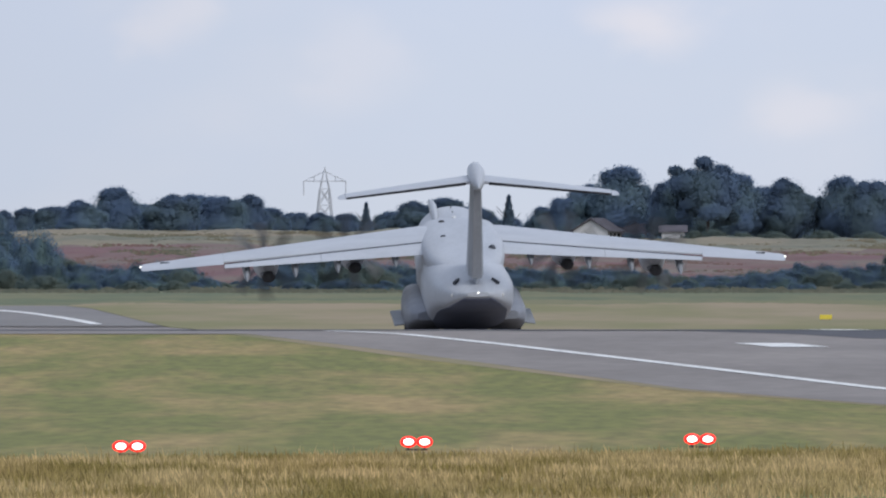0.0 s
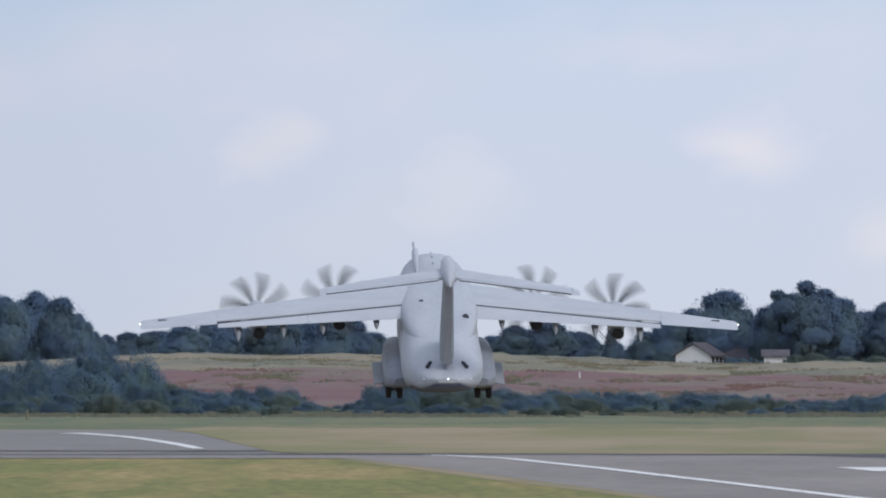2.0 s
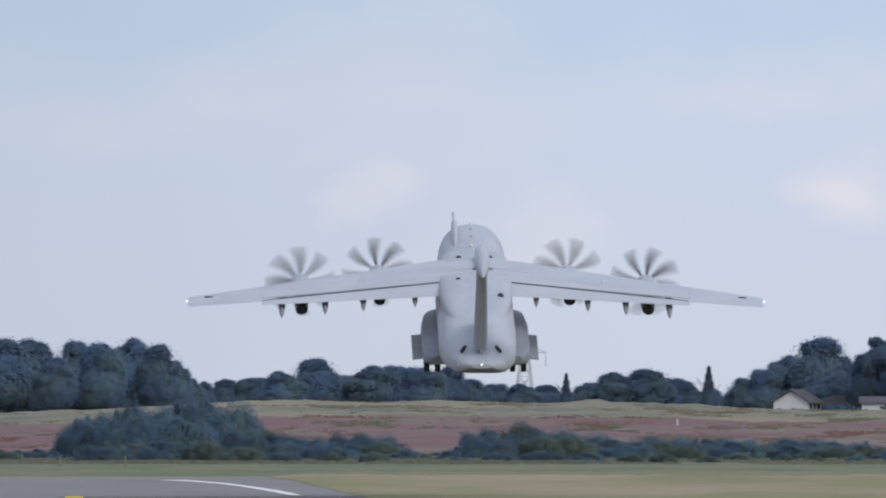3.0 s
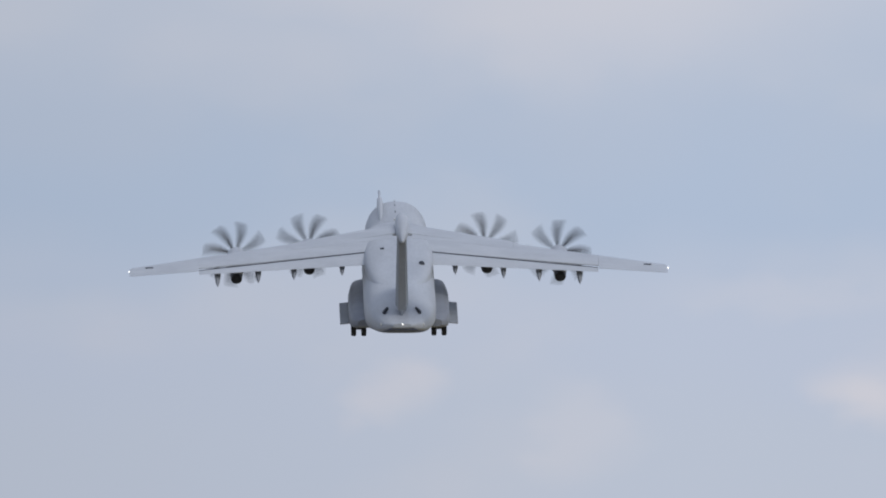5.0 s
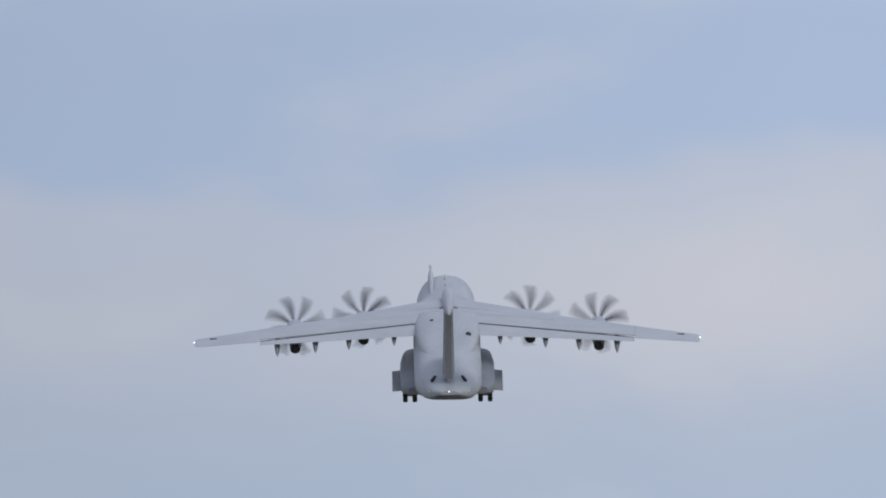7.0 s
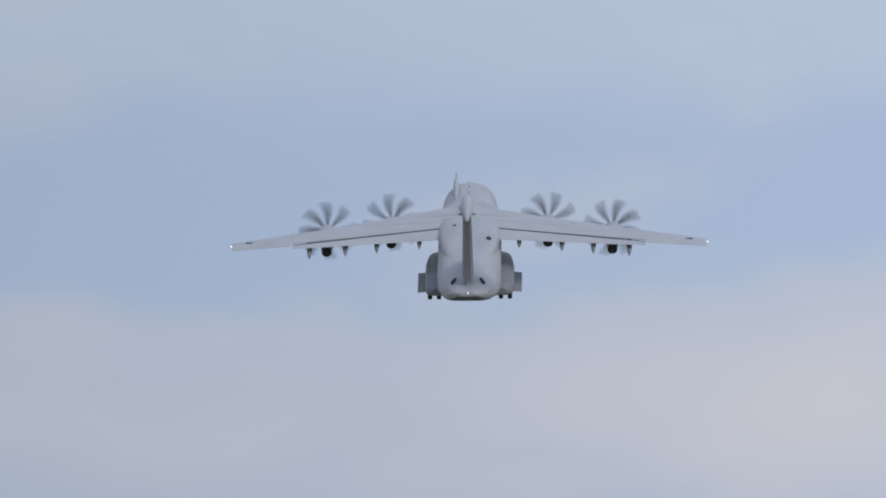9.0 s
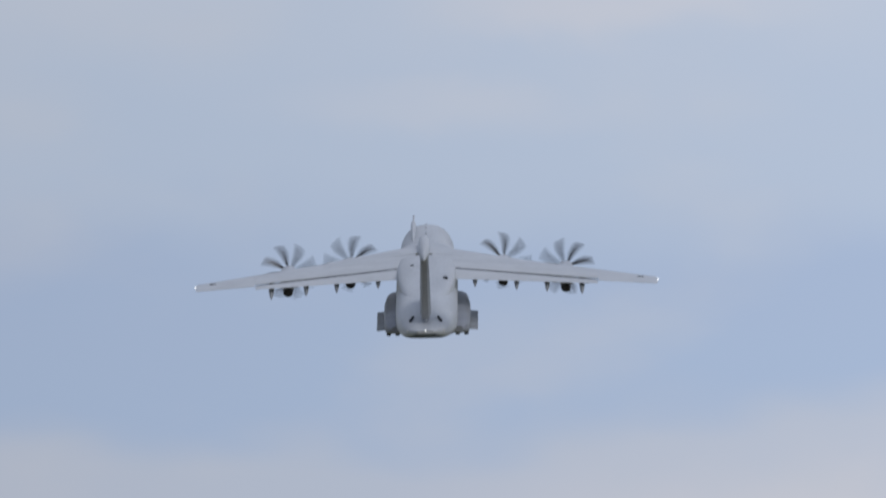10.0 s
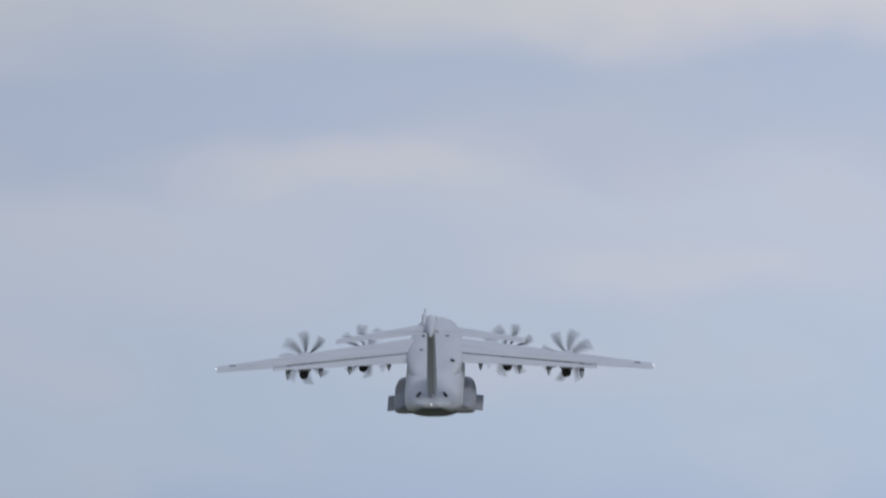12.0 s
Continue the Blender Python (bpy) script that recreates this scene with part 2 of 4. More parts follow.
ROOF = material("brown_roof_tiles", (0.105, 0.098, 0.115), 0.9, 0, 0.15, (0.8, 0.8, 2))
GLASS = material("dark_window_glass", (0.03, 0.035, 0.04), 0.1, 0, 0.05)
YELLOW = material("yellow_sign_face", (0.72, 0.58, 0.06), 0.5, 0, 0.04, (2, 2, 2))
BLACK_METAL = material("black_lamp_housing", (0.05, 0.05, 0.05), 0.5, 0.2, 0.1, (5, 5, 5))


# ---- mesh helpers ----
def finish(bm, name, mat, smooth=True):
    bmesh.ops.recalc_face_normals(bm, faces=bm.faces)
    me = bpy.data.meshes.new(name)
    bm.to_mesh(me)
    bm.free()
    for m in (mat if isinstance(mat, (list, tuple)) else [mat]):
        me.materials.append(m)
    if smooth:
        for p in me.polygons:
            p.use_smooth = True
        me.set_sharp_from_angle(angle=radians(40))
    return me


def part(name, bm, mat, parent, label="", smooth=True):
    ob = new(name, finish(bm, name, mat, smooth))
    ob.parent = parent
    return tagged(ob, label)


def thing(name, label, category, group="", kind=""):
    return tagged(new(name), label, category, group, kind)


def loft(rings, bm=None, caps=True):
    """Skin closed rings of equal count."""
    bm = bm or bmesh.new()
    vs = [[bm.verts.new(p) for p in r] for r in rings]
    k = len(rings[0])
    for a, b in zip(vs, vs[1:]):
        for i in range(k):
            bm.faces.new((a[i], a[(i + 1) % k], b[(i + 1) % k], b[i]))
    if caps:
        bm.faces.new(vs[0])
        bm.faces.new(vs[-1])
    return bm


def oval(x, y, zb, zt, hw, power=2.3, k=28, low=None):
    """A rounded ring across the flight axis."""
    c, h, ring = (zb + zt) / 2, (zt - zb) / 2, []
    for i in range(k):
        a = 2 * math.pi * i / k
        p = (low or power) if math.sin(a) < 0 else power
        ring.append((x + hw * math.copysign(abs(math.cos(a)) ** (2 / p), math.cos(a)), y,
                     c + h * math.copysign(abs(math.sin(a)) ** (2 / p), math.sin(a))))
    return ring


def box(bm, x0, x1, y0, y1, z0, z1, m=None):
    r = bmesh.ops.create_cube(bm, size=1, matrix=(m or Matrix()) @ Matrix.Translation(((x0 + x1) / 2, (y0 + y1) / 2, (z0 + z1) / 2)) @ Matrix.Diagonal((x1 - x0, y1 - y0, z1 - z0, 1)))
    return r["verts"]


def rod(bm, a, b, r0, r1=None, k=8):
    a, b = Vector(a), Vector(b)
    q = (b - a).to_track_quat("Z", "Y").to_matrix().to_4x4()
    bmesh.ops.create_cone(bm, cap_ends=True, segments=k, radius1=r0, radius2=r0 if r1 is None else r1, depth=(b - a).length, matrix=Matrix.Translation((a + b) / 2) @ q)


FOIL = [(0, 0), (0.02, 0.3), (0.08, 0.62), (0.2, 0.92), (0.35, 1.0), (0.55, 0.85), (0.75, 0.52), (0.9, 0.24), (1, 0.05),
        (1, -0.05), (0.9, -0.14), (0.75, -0.3), (0.55, -0.5), (0.35, -0.6), (0.2, -0.55), (0.08, -0.4), (0.02, -0.2)]


def foil(x, s0, s1, z0, z1, thick, upto=1.0):
    """A wing section at span x, from leading station s0 to trailing station s1, cut off at a share of its chord."""
    ring = []
    for u, w in FOIL:
        u = min(u, upto)
        ring.append((x, 21 - (s0 + (s1 - s0) * u), z0 + (z1 - z0) * u + w * thick / 2))
    return ring


def fin_foil(z, s0, s1, thick):
    return [(w * thick / 2 * (1.25 if w < 0 else 0.8), 21 - (s0 + (s1 - s0) * u), z) for u, w in FOIL]


# ---- ground ----
PROFILE = [(-400, 0), (715, 0.0), (985, 0.87), (1119, 1.90), (1197, 2.49), (1258, 2.89), (1300, 3.0), (1340, 3.05), (1420, 2.9), (1505, 2.50),
           (1600, 2.62), (1700, 3.07), (1850, 3.75), (2000, 4.4), (2300, 5.75), (2400, 6.3), (2450, 6.9), (2500, 8.8), (2560, 11.0), (2575, 11.6), (2610, 12.6), (2640, 13.2), (2700, 12.9), (2900, 12.6), (3300, 12.6), (4000, 0), (4990, 0)]
HEADING = -0.0776  # the runway's drift to the west for each metre north


# how far the bank's crest sags, from west to east
SAG = [(-3000, 1.7), (-68, 1.7), (-45, 0.3), (-5, 0.4), (17, 1.3), (3000, 1.4)]


def level(y, x=None):
    """Height of the ground; with x, of the bank whose crest sags towards both ends."""
    z = PROFILE[-1][1]
    for (a, za), (b, zb) in zip(PROFILE, PROFILE[1:]):
        if y <= b:
            z = za + (zb - za) * (y - a) / (b - a)
            break
    if x is not None and 2490 < y < 2950:
        z -= min(1, (y - 2490) / 110, (2950 - y) / 200) * np.interp(x, *zip(*SAG))
    return z


def runway_x(y, offset):
    """East-west place of a line that runs beside the runway's centre line."""
    return 1.3 + HEADING * (y - 1505) + offset


def sheet(name, rows, lift, mat, label, category, kind="structure", across=1):
    """A strip of ground that follows the terrain: rows of (north, west edge, east edge)."""
    ys = sorted({r[0] for r in rows} | {p[0] for p in PROFILE if rows[0][0] < p[0] < rows[-1][0]})
    bm, last = bmesh.new(), None
    for y in ys:
        for (ya, wa, ea), (yb, wb, eb) in zip(rows, rows[1:]):
            if ya <= y <= yb:
                k = (y - ya) / (yb - ya)
                w, e = wa + (wb - wa) * k, ea + (eb - ea) * k
        cur = [bm.verts.new((w + (e - w) * i / across, y, level(y) + lift)) for i in range(across + 1)]
        if last:
            for i in range(across):
                bm.faces.new((last[i], last[i + 1], cur[i + 1], cur[i]))
        last = cur
    ob = new(name, finish(bm, name, mat, False))
    return tagged(ob, label, category, kind=kind)


def ground():
    bm = bmesh.new()
    ys = sorted({p[0] for p in PROFILE} | set(range(-400, 4990, 70)))
    xs = [-3000, -1500, -700, -400] + list(range(-260, 261, 26)) + [400, 700, 1500, 3000]
    grid = [[bm.verts.new((x, y, level(y, x) - (0.5 if abs(x) < 90 and 2500 < y < 2640 else 0))) for x in xs] for y in ys]
    for j in range(len(ys) - 1):
        for i in range(len(xs) - 1):
            fa = bm.faces.new((grid[j][i], grid[j][i + 1], grid[j + 1][i + 1], grid[j + 1][i]))
            mid = (ys[j] + ys[j + 1]) / 2
            fa.material_index = 0 if mid < 1400 else 1 if mid < 2430 else 2 if mid < 2575 else 3
    me = finish(bm, "ground", [GRASS, GRASS_FAR, HEATH, TAN], False)
    tagged(new("ground", me), "mown airfield grass, green with straw patches, rising to heath", "ground", kind="structure")


def bank(name, lo, hi, mat, rough, label):
    """Hummocky slope laid over the ground sheet."""
    xs = [x * 1.25 for x in range(-76, 77)]
    ys = [lo + (hi - lo) * j / 40 for j in range(41)]
    verts = []
    for j, y0 in enumerate(ys):
        edge = min(j, 40 - j) / 3
        for x in xs:
            y = y0 + 11 * noise.noise((x * 0.075, j * 0.04, 4.0)) + 5 * noise.noise((x * 0.3, j * 0.05, 9.0))
            hump = 0.6 * noise.noise((x * 0.11, y * 0.05, 2.0)) + 0.4 * noise.noise((x * 0.4, y * 0.16, 7.0))
            verts.append((x, y, level(y, x) + 0.05 + min(1, edge) * (0.25 + rough * max(-0.3, hump)) - (0.4 if edge == 0 else 0)))
    n = len(xs)
    faces = [(j * n + i, j * n + i + 1, (j + 1) * n + i + 1, (j + 1) * n + i) for j in range(40) for i in range(n - 1)]
    me = bpy.data.meshes.new(name)
    me.from_pydata(verts, [], faces)
    me.materials.append(mat)
    for p in me.polygons:
        p.use_smooth = True
    tagged(new(name, me), label, "heath", kind="structure")


ground()
bank("heath_slope", 2436, 2572, HEATH, 1.0, "red-brown heath slope with olive patches")
bank("rough_grass_crest", 2560, 2668, TAN, 0.8, "tan rough grass along the crest of the bank")
sheet("runway", [(700, runway_x(700, -31), runway_x(700, 30)), (1270, runway_x(1270, -31), runway_x(1270, 30)), (1272, runway_x(1272, -31), runway_x(1272, 30)), (1680, runway_x(1680, -31), runway_x(1680, 30))],
      0.02, ASPHALT, "weathered grey asphalt runway between grass strips", "runway")
sheet("runway_edge_line", [(720, runway_x(720, -23), runway_x(720, -22.1)), (1560, runway_x(1560, -23), runway_x(1560, -22.1))], 0.045, LINE, "worn white painted line along the runway edge", "road marking")
sheet("touchdown_mark", [(1176, runway_x(1176, -9.9), runway_x(1176, -6.9)), (1198, runway_x(1198, -9.9), runway_x(1198, -6.9))], 0.045, LINE, "white painted block on grey runway asphalt", "road marking")
sheet("touchdown_mark", [(1322, runway_x(1322, 6.9), runway_x(1322, 9.6)), (1344, runway_x(1344, 6.9), runway_x(1344, 9.6))], 0.056, LINE, "white painted block on grey runway asphalt", "road marking")
for side, a in ((-1, -31), (1, 30)):
    sheet("dry_fringe", [(715, runway_x(715, a), runway_x(715, a + side * 0.8)), (1000, runway_x(1000, a), runway_x(1000, a + side * 1.2)), (1268, runway_x(1268, a), runway_x(1268, a + side * 1.4))] if side > 0 else
          [(715, runway_x(715, a - 0.6), runway_x(715, a)), (1000, runway_x(1000, a - 0.9), runway_x(1000, a)), (1120, runway_x(1120, a - 1.7), runway_x(1120, a)), (1262, runway_x(1262, a - 1.2), runway_x(1262, a))],
          0.012, GRASS_DRY, "sun-dried grass fringe beside the runway", "grass")
sheet("rubber_streak", [(1228, runway_x(1228, 0), runway_x(1228, 12)), (1300, runway_x(1300, -2), runway_x(1300, 14)), (1345, runway_x(1345, -3), runway_x(1345, 15))], 0.035, RUBBER_AND_MIRAGE, "dark tyre rubber worn into the runway", "runway")
sheet("taxiway", [(1262, -9, -8), (1272, -60, 0), (1280, -400, 6), (1345, -400, 2)], 0.03, ASPHALT, "grey asphalt taxiway that joins the runway", "taxiway")
# dark sheet in place of the mirage that reflects the trees
sheet("taxiway_mirage", [(1312, -400, -5), (1330, -400, -4), (1345, -400, -3)], 0.042, RUBBER_AND_MIRAGE, "dark sheet painting the mirage at the taxiway's crest", "taxiway")
# the same painted mirage, carried on across the runway
sheet("crest_mirage", [(1316, runway_x(1316, -31), runway_x(1316, 30)), (1345, runway_x(1345, -31), runway_x(1345, 30))], 0.048, RUBBER_AND_MIRAGE, "dark sheet painting the mirage across the runway's crest", "runway")
sheet("far_taxiway", [(1655, -400, -19.3), (1690, -400, -20.6), (1800, -400, -24.4), (1960, -400, -29.8), (2012, -400, -33.0)], 0.02, CONCRETE, "pale grey taxiway beyond the runway crest", "taxiway")
sheet("far_taxiway_line", [(1700, -26.2, -25.3), (1735, -27.7, -26.6), (1781, -29.7, -28.6), (1840, -32.6, -31.6), (1886, -35.2, -34.1), (1925, -38.4, -36.9), (1950, -41.5, -39.0)], 0.045, LINE, "white painted line curving along a pale taxiway", "road marking")


def verge(name, south, north, wave, seed, lift, mat, label):
    """Grass beyond the runway: a straight foot along the taxiway, an uneven far edge that thins out into the meadow."""
    bm, last = bmesh.new(), None
    for k in range(0, 468):
        x = -33 + k * 0.5
        for (xa, ya), (xb, yb) in zip(south, south[1:]):
            if xa <= x <= xb:
                y0 = ya + (yb - ya) * (x - xa) / (xb - xa)
        y1 = north + wave * (noise.noise((x * 0.06, seed, 0)) + 0.5 * noise.noise((x * 0.33, seed, 3)) + 0.35 * noise.noise((x * 1.3, seed, 7)))
        y1 = max(y0 + 2, min(y1, y0 + 12 + (x + 33) * 40))
        cur = [bm.verts.new((x, y0 + (y1 - y0) * q / 12, level(y0 + (y1 - y0) * q / 12) + lift)) for q in range(13)]
        if last:
            for a, b, c, d in zip(last, cur, cur[1:], last[1:]):
                bm.faces.new((a, b, c, d))
        last = cur
    tagged(new(name, finish(bm, name, mat, False)), label, "grass", kind="structure")


FOOT = [(-33.5, 2013), (-30.2, 1960), (-24.8, 1800), (-21.0, 1690), (-19.7, 1655), (-16, 1612), (202, 1612)]
verge("half_dry_verge", FOOT, 2120, 60, 4.0, 0.03, VERGE, "half-dry grass where the verge meets the meadow")
verge("dry_verge", FOOT, 2045, 60, 2.0, 0.045, GRASS_DRY, "sun-dried tan grass beyond the runway")
sheet("taxiway_fringe", [(2012.5, -400, -33.1), (2022, -400, -33.4)], 0.018, GRASS_DRY, "sun-dried grass fringe beyond the taxiway", "grass")


# ---- the transport aircraft ----
FLIGHT = [
    (0.0, 1.30, 1505.0, 2.65, 7.70, -0.96, 2.55),
    (0.5, -0.83, 1534.7, 3.10, 9.32, -0.87, 2.63),
    (1.0, -3.05, 1564.4, 3.94, 10.80, -0.47, 2.61),
    (1.5, -5.18, 1594.0, 5.38, 11.84, 0.00, 2.39),
    (2.0, -7.62, 1623.7, 7.44, 12.81, 0.05, 2.02),
    (2.5, -9.93, 1653.3, 9.83, 14.08, -0.06, 1.94),
    (3.0, -12.39, 1682.9, 12.96, 15.08, 0.06, 1.67),
    (3.5, -14.71, 1712.5, 16.82, 15.78, -0.17, 1.34),
    (3.7, -15.47, 1724.3, 18.66, 15.73, -0.23, 1.35),
    (5.3, -22.54, 1819.0, 35.29, 14.60, -0.55, 1.42),
    (5.5, -23.41, 1830.8, 37.53, 14.66, -0.61, 1.43),
    (6.0, -25.55, 1860.4, 43.13, 14.95, -0.56, 1.44),
    (6.5, -27.68, 1890.0, 48.73, 15.48, -0.82, 1.44),
    (6.7, -28.52, 1901.9, 50.97, 15.36, -0.76, 1.35),
    (8.3, -35.11, 1996.7, 68.89, 15.99, -0.20, 0.62),
    (8.5, -35.92, 2008.5, 71.13, 15.87, -0.27, 0.52),
    (9.0, -37.91, 2038.2, 76.73, 16.11, -0.61, 0.54),
    (9.5, -39.89, 2067.9, 82.33, 16.07, -0.76, 0.56),
    (10.0, -41.83, 2097.6, 87.93, 16.20, -1.05, 0.62),
    (10.5, -43.76, 2127.4, 93.53, 16.40, -0.71, 0.68),
    (11.0, -45.65, 2157.2, 99.13, 16.12, -0.22, 0.55),
    (11.5, -47.53, 2187.0, 104.73, 15.78, -0.22, 0.41),
    (12.0, -49.37, 2216.8, 110.33, 14.76, -0.45, 0.28),
]
AFT = [(0, 0.05, 2.6, 2.75), (0.5, 0.9, 1.9, 3.5), (1.5, 1.6, 1.35, 4.25), (3, 2.2, 0.95, 5.2), (4.5, 2.4, 0.75, 6.2), (6, 2.5, 0.62, 6.5), (8, 2.56, 0.6, 6.55), (11, 2.6, 0.6, 6.5),
       (16, 2.82, 0.6, 6.36), (24, 2.82, 0.6, 6.36), (26, 2.82, 0.85, 6.36), (28, 2.82, 1.35, 6.35), (31, 2.8, 2.15, 6.34), (34, 2.74, 2.98, 6.32), (37, 2.58, 3.64, 6.28),
       (39, 2.36, 4.02, 6.22), (40.5, 2.12, 4.34, 6.15), (42, 1.78, 4.76, 6.05), (43, 1.35, 5.14, 5.94), (43.6, 0.7, 5.5, 5.82)]


def hull_at(s):
    for a, b in zip(AFT, AFT[1:]):
        if a[0] <= s <= b[0]:
            k = (s - a[0]) / (b[0] - a[0])
            return [p + (q - p) * k for p, q in zip(a, b)]


def on_hull(x, s, power=2.3):
    """Height of the hull's upper skin at side x."""
    _, hw, zb, zt = hull_at(s)
    return (zb + zt) / 2 + (zt - zb) / 2 * max(0, 1 - abs(x / hw) ** power) ** (1 / power)


FAIRING = [(12.2, 0.5, 4.6, 6.2), (13.2, 1.8, 4.6, 6.6), (15, 2.5, 4.6, 6.9), (18, 2.72, 4.6, 6.95), (22, 2.74, 4.6, 6.75), (24.5, 2.64, 4.6, 6.5), (27, 2.42, 4.5, 6.37), (30, 2.1, 4.5, 6.34), (33, 1.6, 4.6, 6.3), (36, 0.8, 4.8, 6.2)]


def on_fairing(x, s, power=3.2):
    """Height of the skin of the fairing over the wing's root."""
    for a, b in zip(FAIRING, FAIRING[1:]):
        if a[0] <= s <= b[0]:
            _, hw, zb, zt = [p + (q - p) * (s - a[0]) / (b[0] - a[0]) for p, q in zip(a, b)]
            return (zb + zt) / 2 + (zt - zb) / 2 * max(0, 1 - abs(x / hw) ** power) ** (1 / power)


def build_wing(plane, side):
    def x_(v):
        return side * v
    stations = [0.6, 2.7, 7.0, 12.0, 15.75]
    def lead(x): return 16.3 + max(0, x - 2.5) / 18.6 * 5.2
    def trail(x): return 22.7 + max(0, x - 2.5) / 18.6 * 0.75
    def high(x): return 6.40 - max(0, x - 2.5) / 18.6 * 1.42
    def thick(x): return 1.0 - x / 21.2 * 0.78
    rings = [foil(x_(x), lead(x), trail(x), high(x), high(x) - 0.42 + x * 0.012, thick(x), 0.8) for x in stations]
    wing = part("wing", loft(rings), PAINT_WING, plane)
    rings = [foil(x_(x), lead(x), trail(x), high(x), high(x) - 0.42 + x * 0.012, thick(x)) for x in (15.76, 18.5, 20.6, 21.0)]
    rings.append(foil(x_(21.18), lead(21) + 0.4, trail(21) - 0.1, high(21.1) - 0.02, high(21.1) - 0.15, 0.12))
    part("outer_wing", loft(rings), PAINT_WING, wing)
    # the slotted flap, let down behind the cut-off trailing edge
    for a, b in ((2.6, 9.32), (9.34, 15.7)):
        rings = []
        for x in (a, (a + b) / 2, b):
            cut = lead(x) + (trail(x) - lead(x)) * 0.8
            k = (x - 2.95) / 12.75
            z = high(x) - 0.336 + 0.22 * thick(x) - 0.14 + 0.04 * k
            rings.append(foil(x_(x), cut + 0.12, cut + 1.85 - 1.0 * k, z, z - 0.52 + 0.40 * k, 0.26 - 0.12 * k))
        part("flap", loft(rings), PAINT_WING, wing)
        # a dark bar fills the slot, in place of the shade inside it
        bm = bmesh.new()
        for x0, x1 in ((a, b),):
            ring = []
            for x in (x0, x1):
                cut = lead(x) + (trail(x) - lead(x)) * 0.8
                z = high(x) - 0.42 * 0.8
                u = z + 0.22 * thick(x) - 0.05
                ring.append([(x_(x), 21 - cut - 0.01, u), (x_(x), 21 - cut - 0.2, u - 0.05), (x_(x), 21 - cut - 0.2, u - 0.22), (x_(x), 21 - cut - 0.01, u - 0.25)])
            loft(ring, bm)
        part("flap_slot_shade", bm, DARK_AND_SHADE, wing, "dark strip painting the shade between wing and flap")
    for x in (4.45, 8.25, 11.05, 14.25):
        t, z = trail(x) - 0.35, high(x) - 0.62
        rings = [oval(x_(x), 21 - (t + ds), z + dz - r * 1.5, z + dz + r * 1.5, r, 2, 12) for ds, dz, r in ((-4.2, 0.05, 0.03), (-3.4, 0, 0.2), (-2, -0.1, 0.25), (-0.4, -0.3, 0.25), (0.5, -0.55, 0.17), (1.15, -0.8, 0.02))]
        part("flap_track_fairing", loft(rings), PAINT_DARK, wing, "darker grey pointed fairing")
    bm = bmesh.new()
    bmesh.ops.create_uvsphere(bm, u_segments=10, v_segments=6, radius=0.07, matrix=Matrix.Translation((x_(21.2), 21 - lead(21) - 0.9, high(21) - 0.04)))
    part("tip_lamp", bm, LAMP_WHITE, wing, "small white tip lamp")
    bm = bmesh.new()
    box(bm, x_(19.6) - 0.3, x_(19.6) + 0.3, 21 - lead(19.6) - 1.0, 21 - lead(19.6) - 0.8, high(19.6) + 0.0, high(19.6) + 0.1)
    part("access_panel", bm, DARK_AND_SHADE, wing, "small dark panel")
    return wing


def build_engine(plane, x, s, z):
    rings = []
    for ds, hw, zb, zt in ((0.35, 0.5, -0.5, 0.5), (0.7, 0.62, -0.62, 0.65), (1.6, 0.75, -0.72, 0.95), (3.2, 0.82, -0.66, 1.25), (5.5, 0.8, -0.48, 1.7), (7.0, 0.68, -0.2, 1.7), (8.1, 0.5, 0.15, 1.45), (8.7, 0.38, 0.5, 1.2)):
        rings.append(oval(x, 21 - s - ds, z + zb, z + zt, hw, 2.2, 20))
    nac = part("engine_nacelle", loft(rings), PAINT, plane)
    bm = loft([oval(x, 21 - s - 7.4, z - 0.28, z + 0.55, 0.5, 2, 16), oval(x, 21 - s - 9.0, z - 0.22, z + 0.5, 0.43, 2, 16), oval(x, 21 - s - 9.06, z - 0.16, z + 0.42, 0.36, 2, 16)])
    part("exhaust_nozzle", bm, SOOT, nac, "soot-black exhaust nozzle")
    bm = loft([oval(0, y, -r, r, r, 2, 16) for y, r in ((1.0, 0.03), (0.85, 0.2), (0.55, 0.38), (0.1, 0.48), (-0.35, 0.5))])
    prop = part("propeller", bm, BLADE, plane, "eight-bladed dark scimitar propeller")
    prop.location = (x, 21 - s, z)
    hand = 1 if x in (-12.75, 7.0) else -1
    rings = []
    for r, chord, twist, back in ((0.4, 0.26, 62, 0), (0.8, 0.42, 55, 0.02), (1.3, 0.52, 45, 0.03), (1.8, 0.54, 37, -0.02), (2.25, 0.47, 31, -0.14), (2.55, 0.33, 28, -0.27), (2.67, 0.12, 27, -0.36)):
        c, sn = math.cos(radians(twist)), math.sin(radians(twist))
        ring = []
        for u, w in ((-0.5, 0), (-0.2, 0.05), (0.2, 0.045), (0.5, 0), (0.2, -0.02), (-0.2, -0.02)):
            q, h = u * chord + back, w * (1.4 - r * 0.35)
            ring.append((hand * (q * c - h * sn), q * sn + h * c, r))
        rings.append(ring)
    me = finish(loft(rings), "blade", BLADE)
    for i in range(8):
        b = new("blade", me)
        b.parent = prop
        b.rotation_euler = (0, radians(45 * i), 0)
    return prop, hand


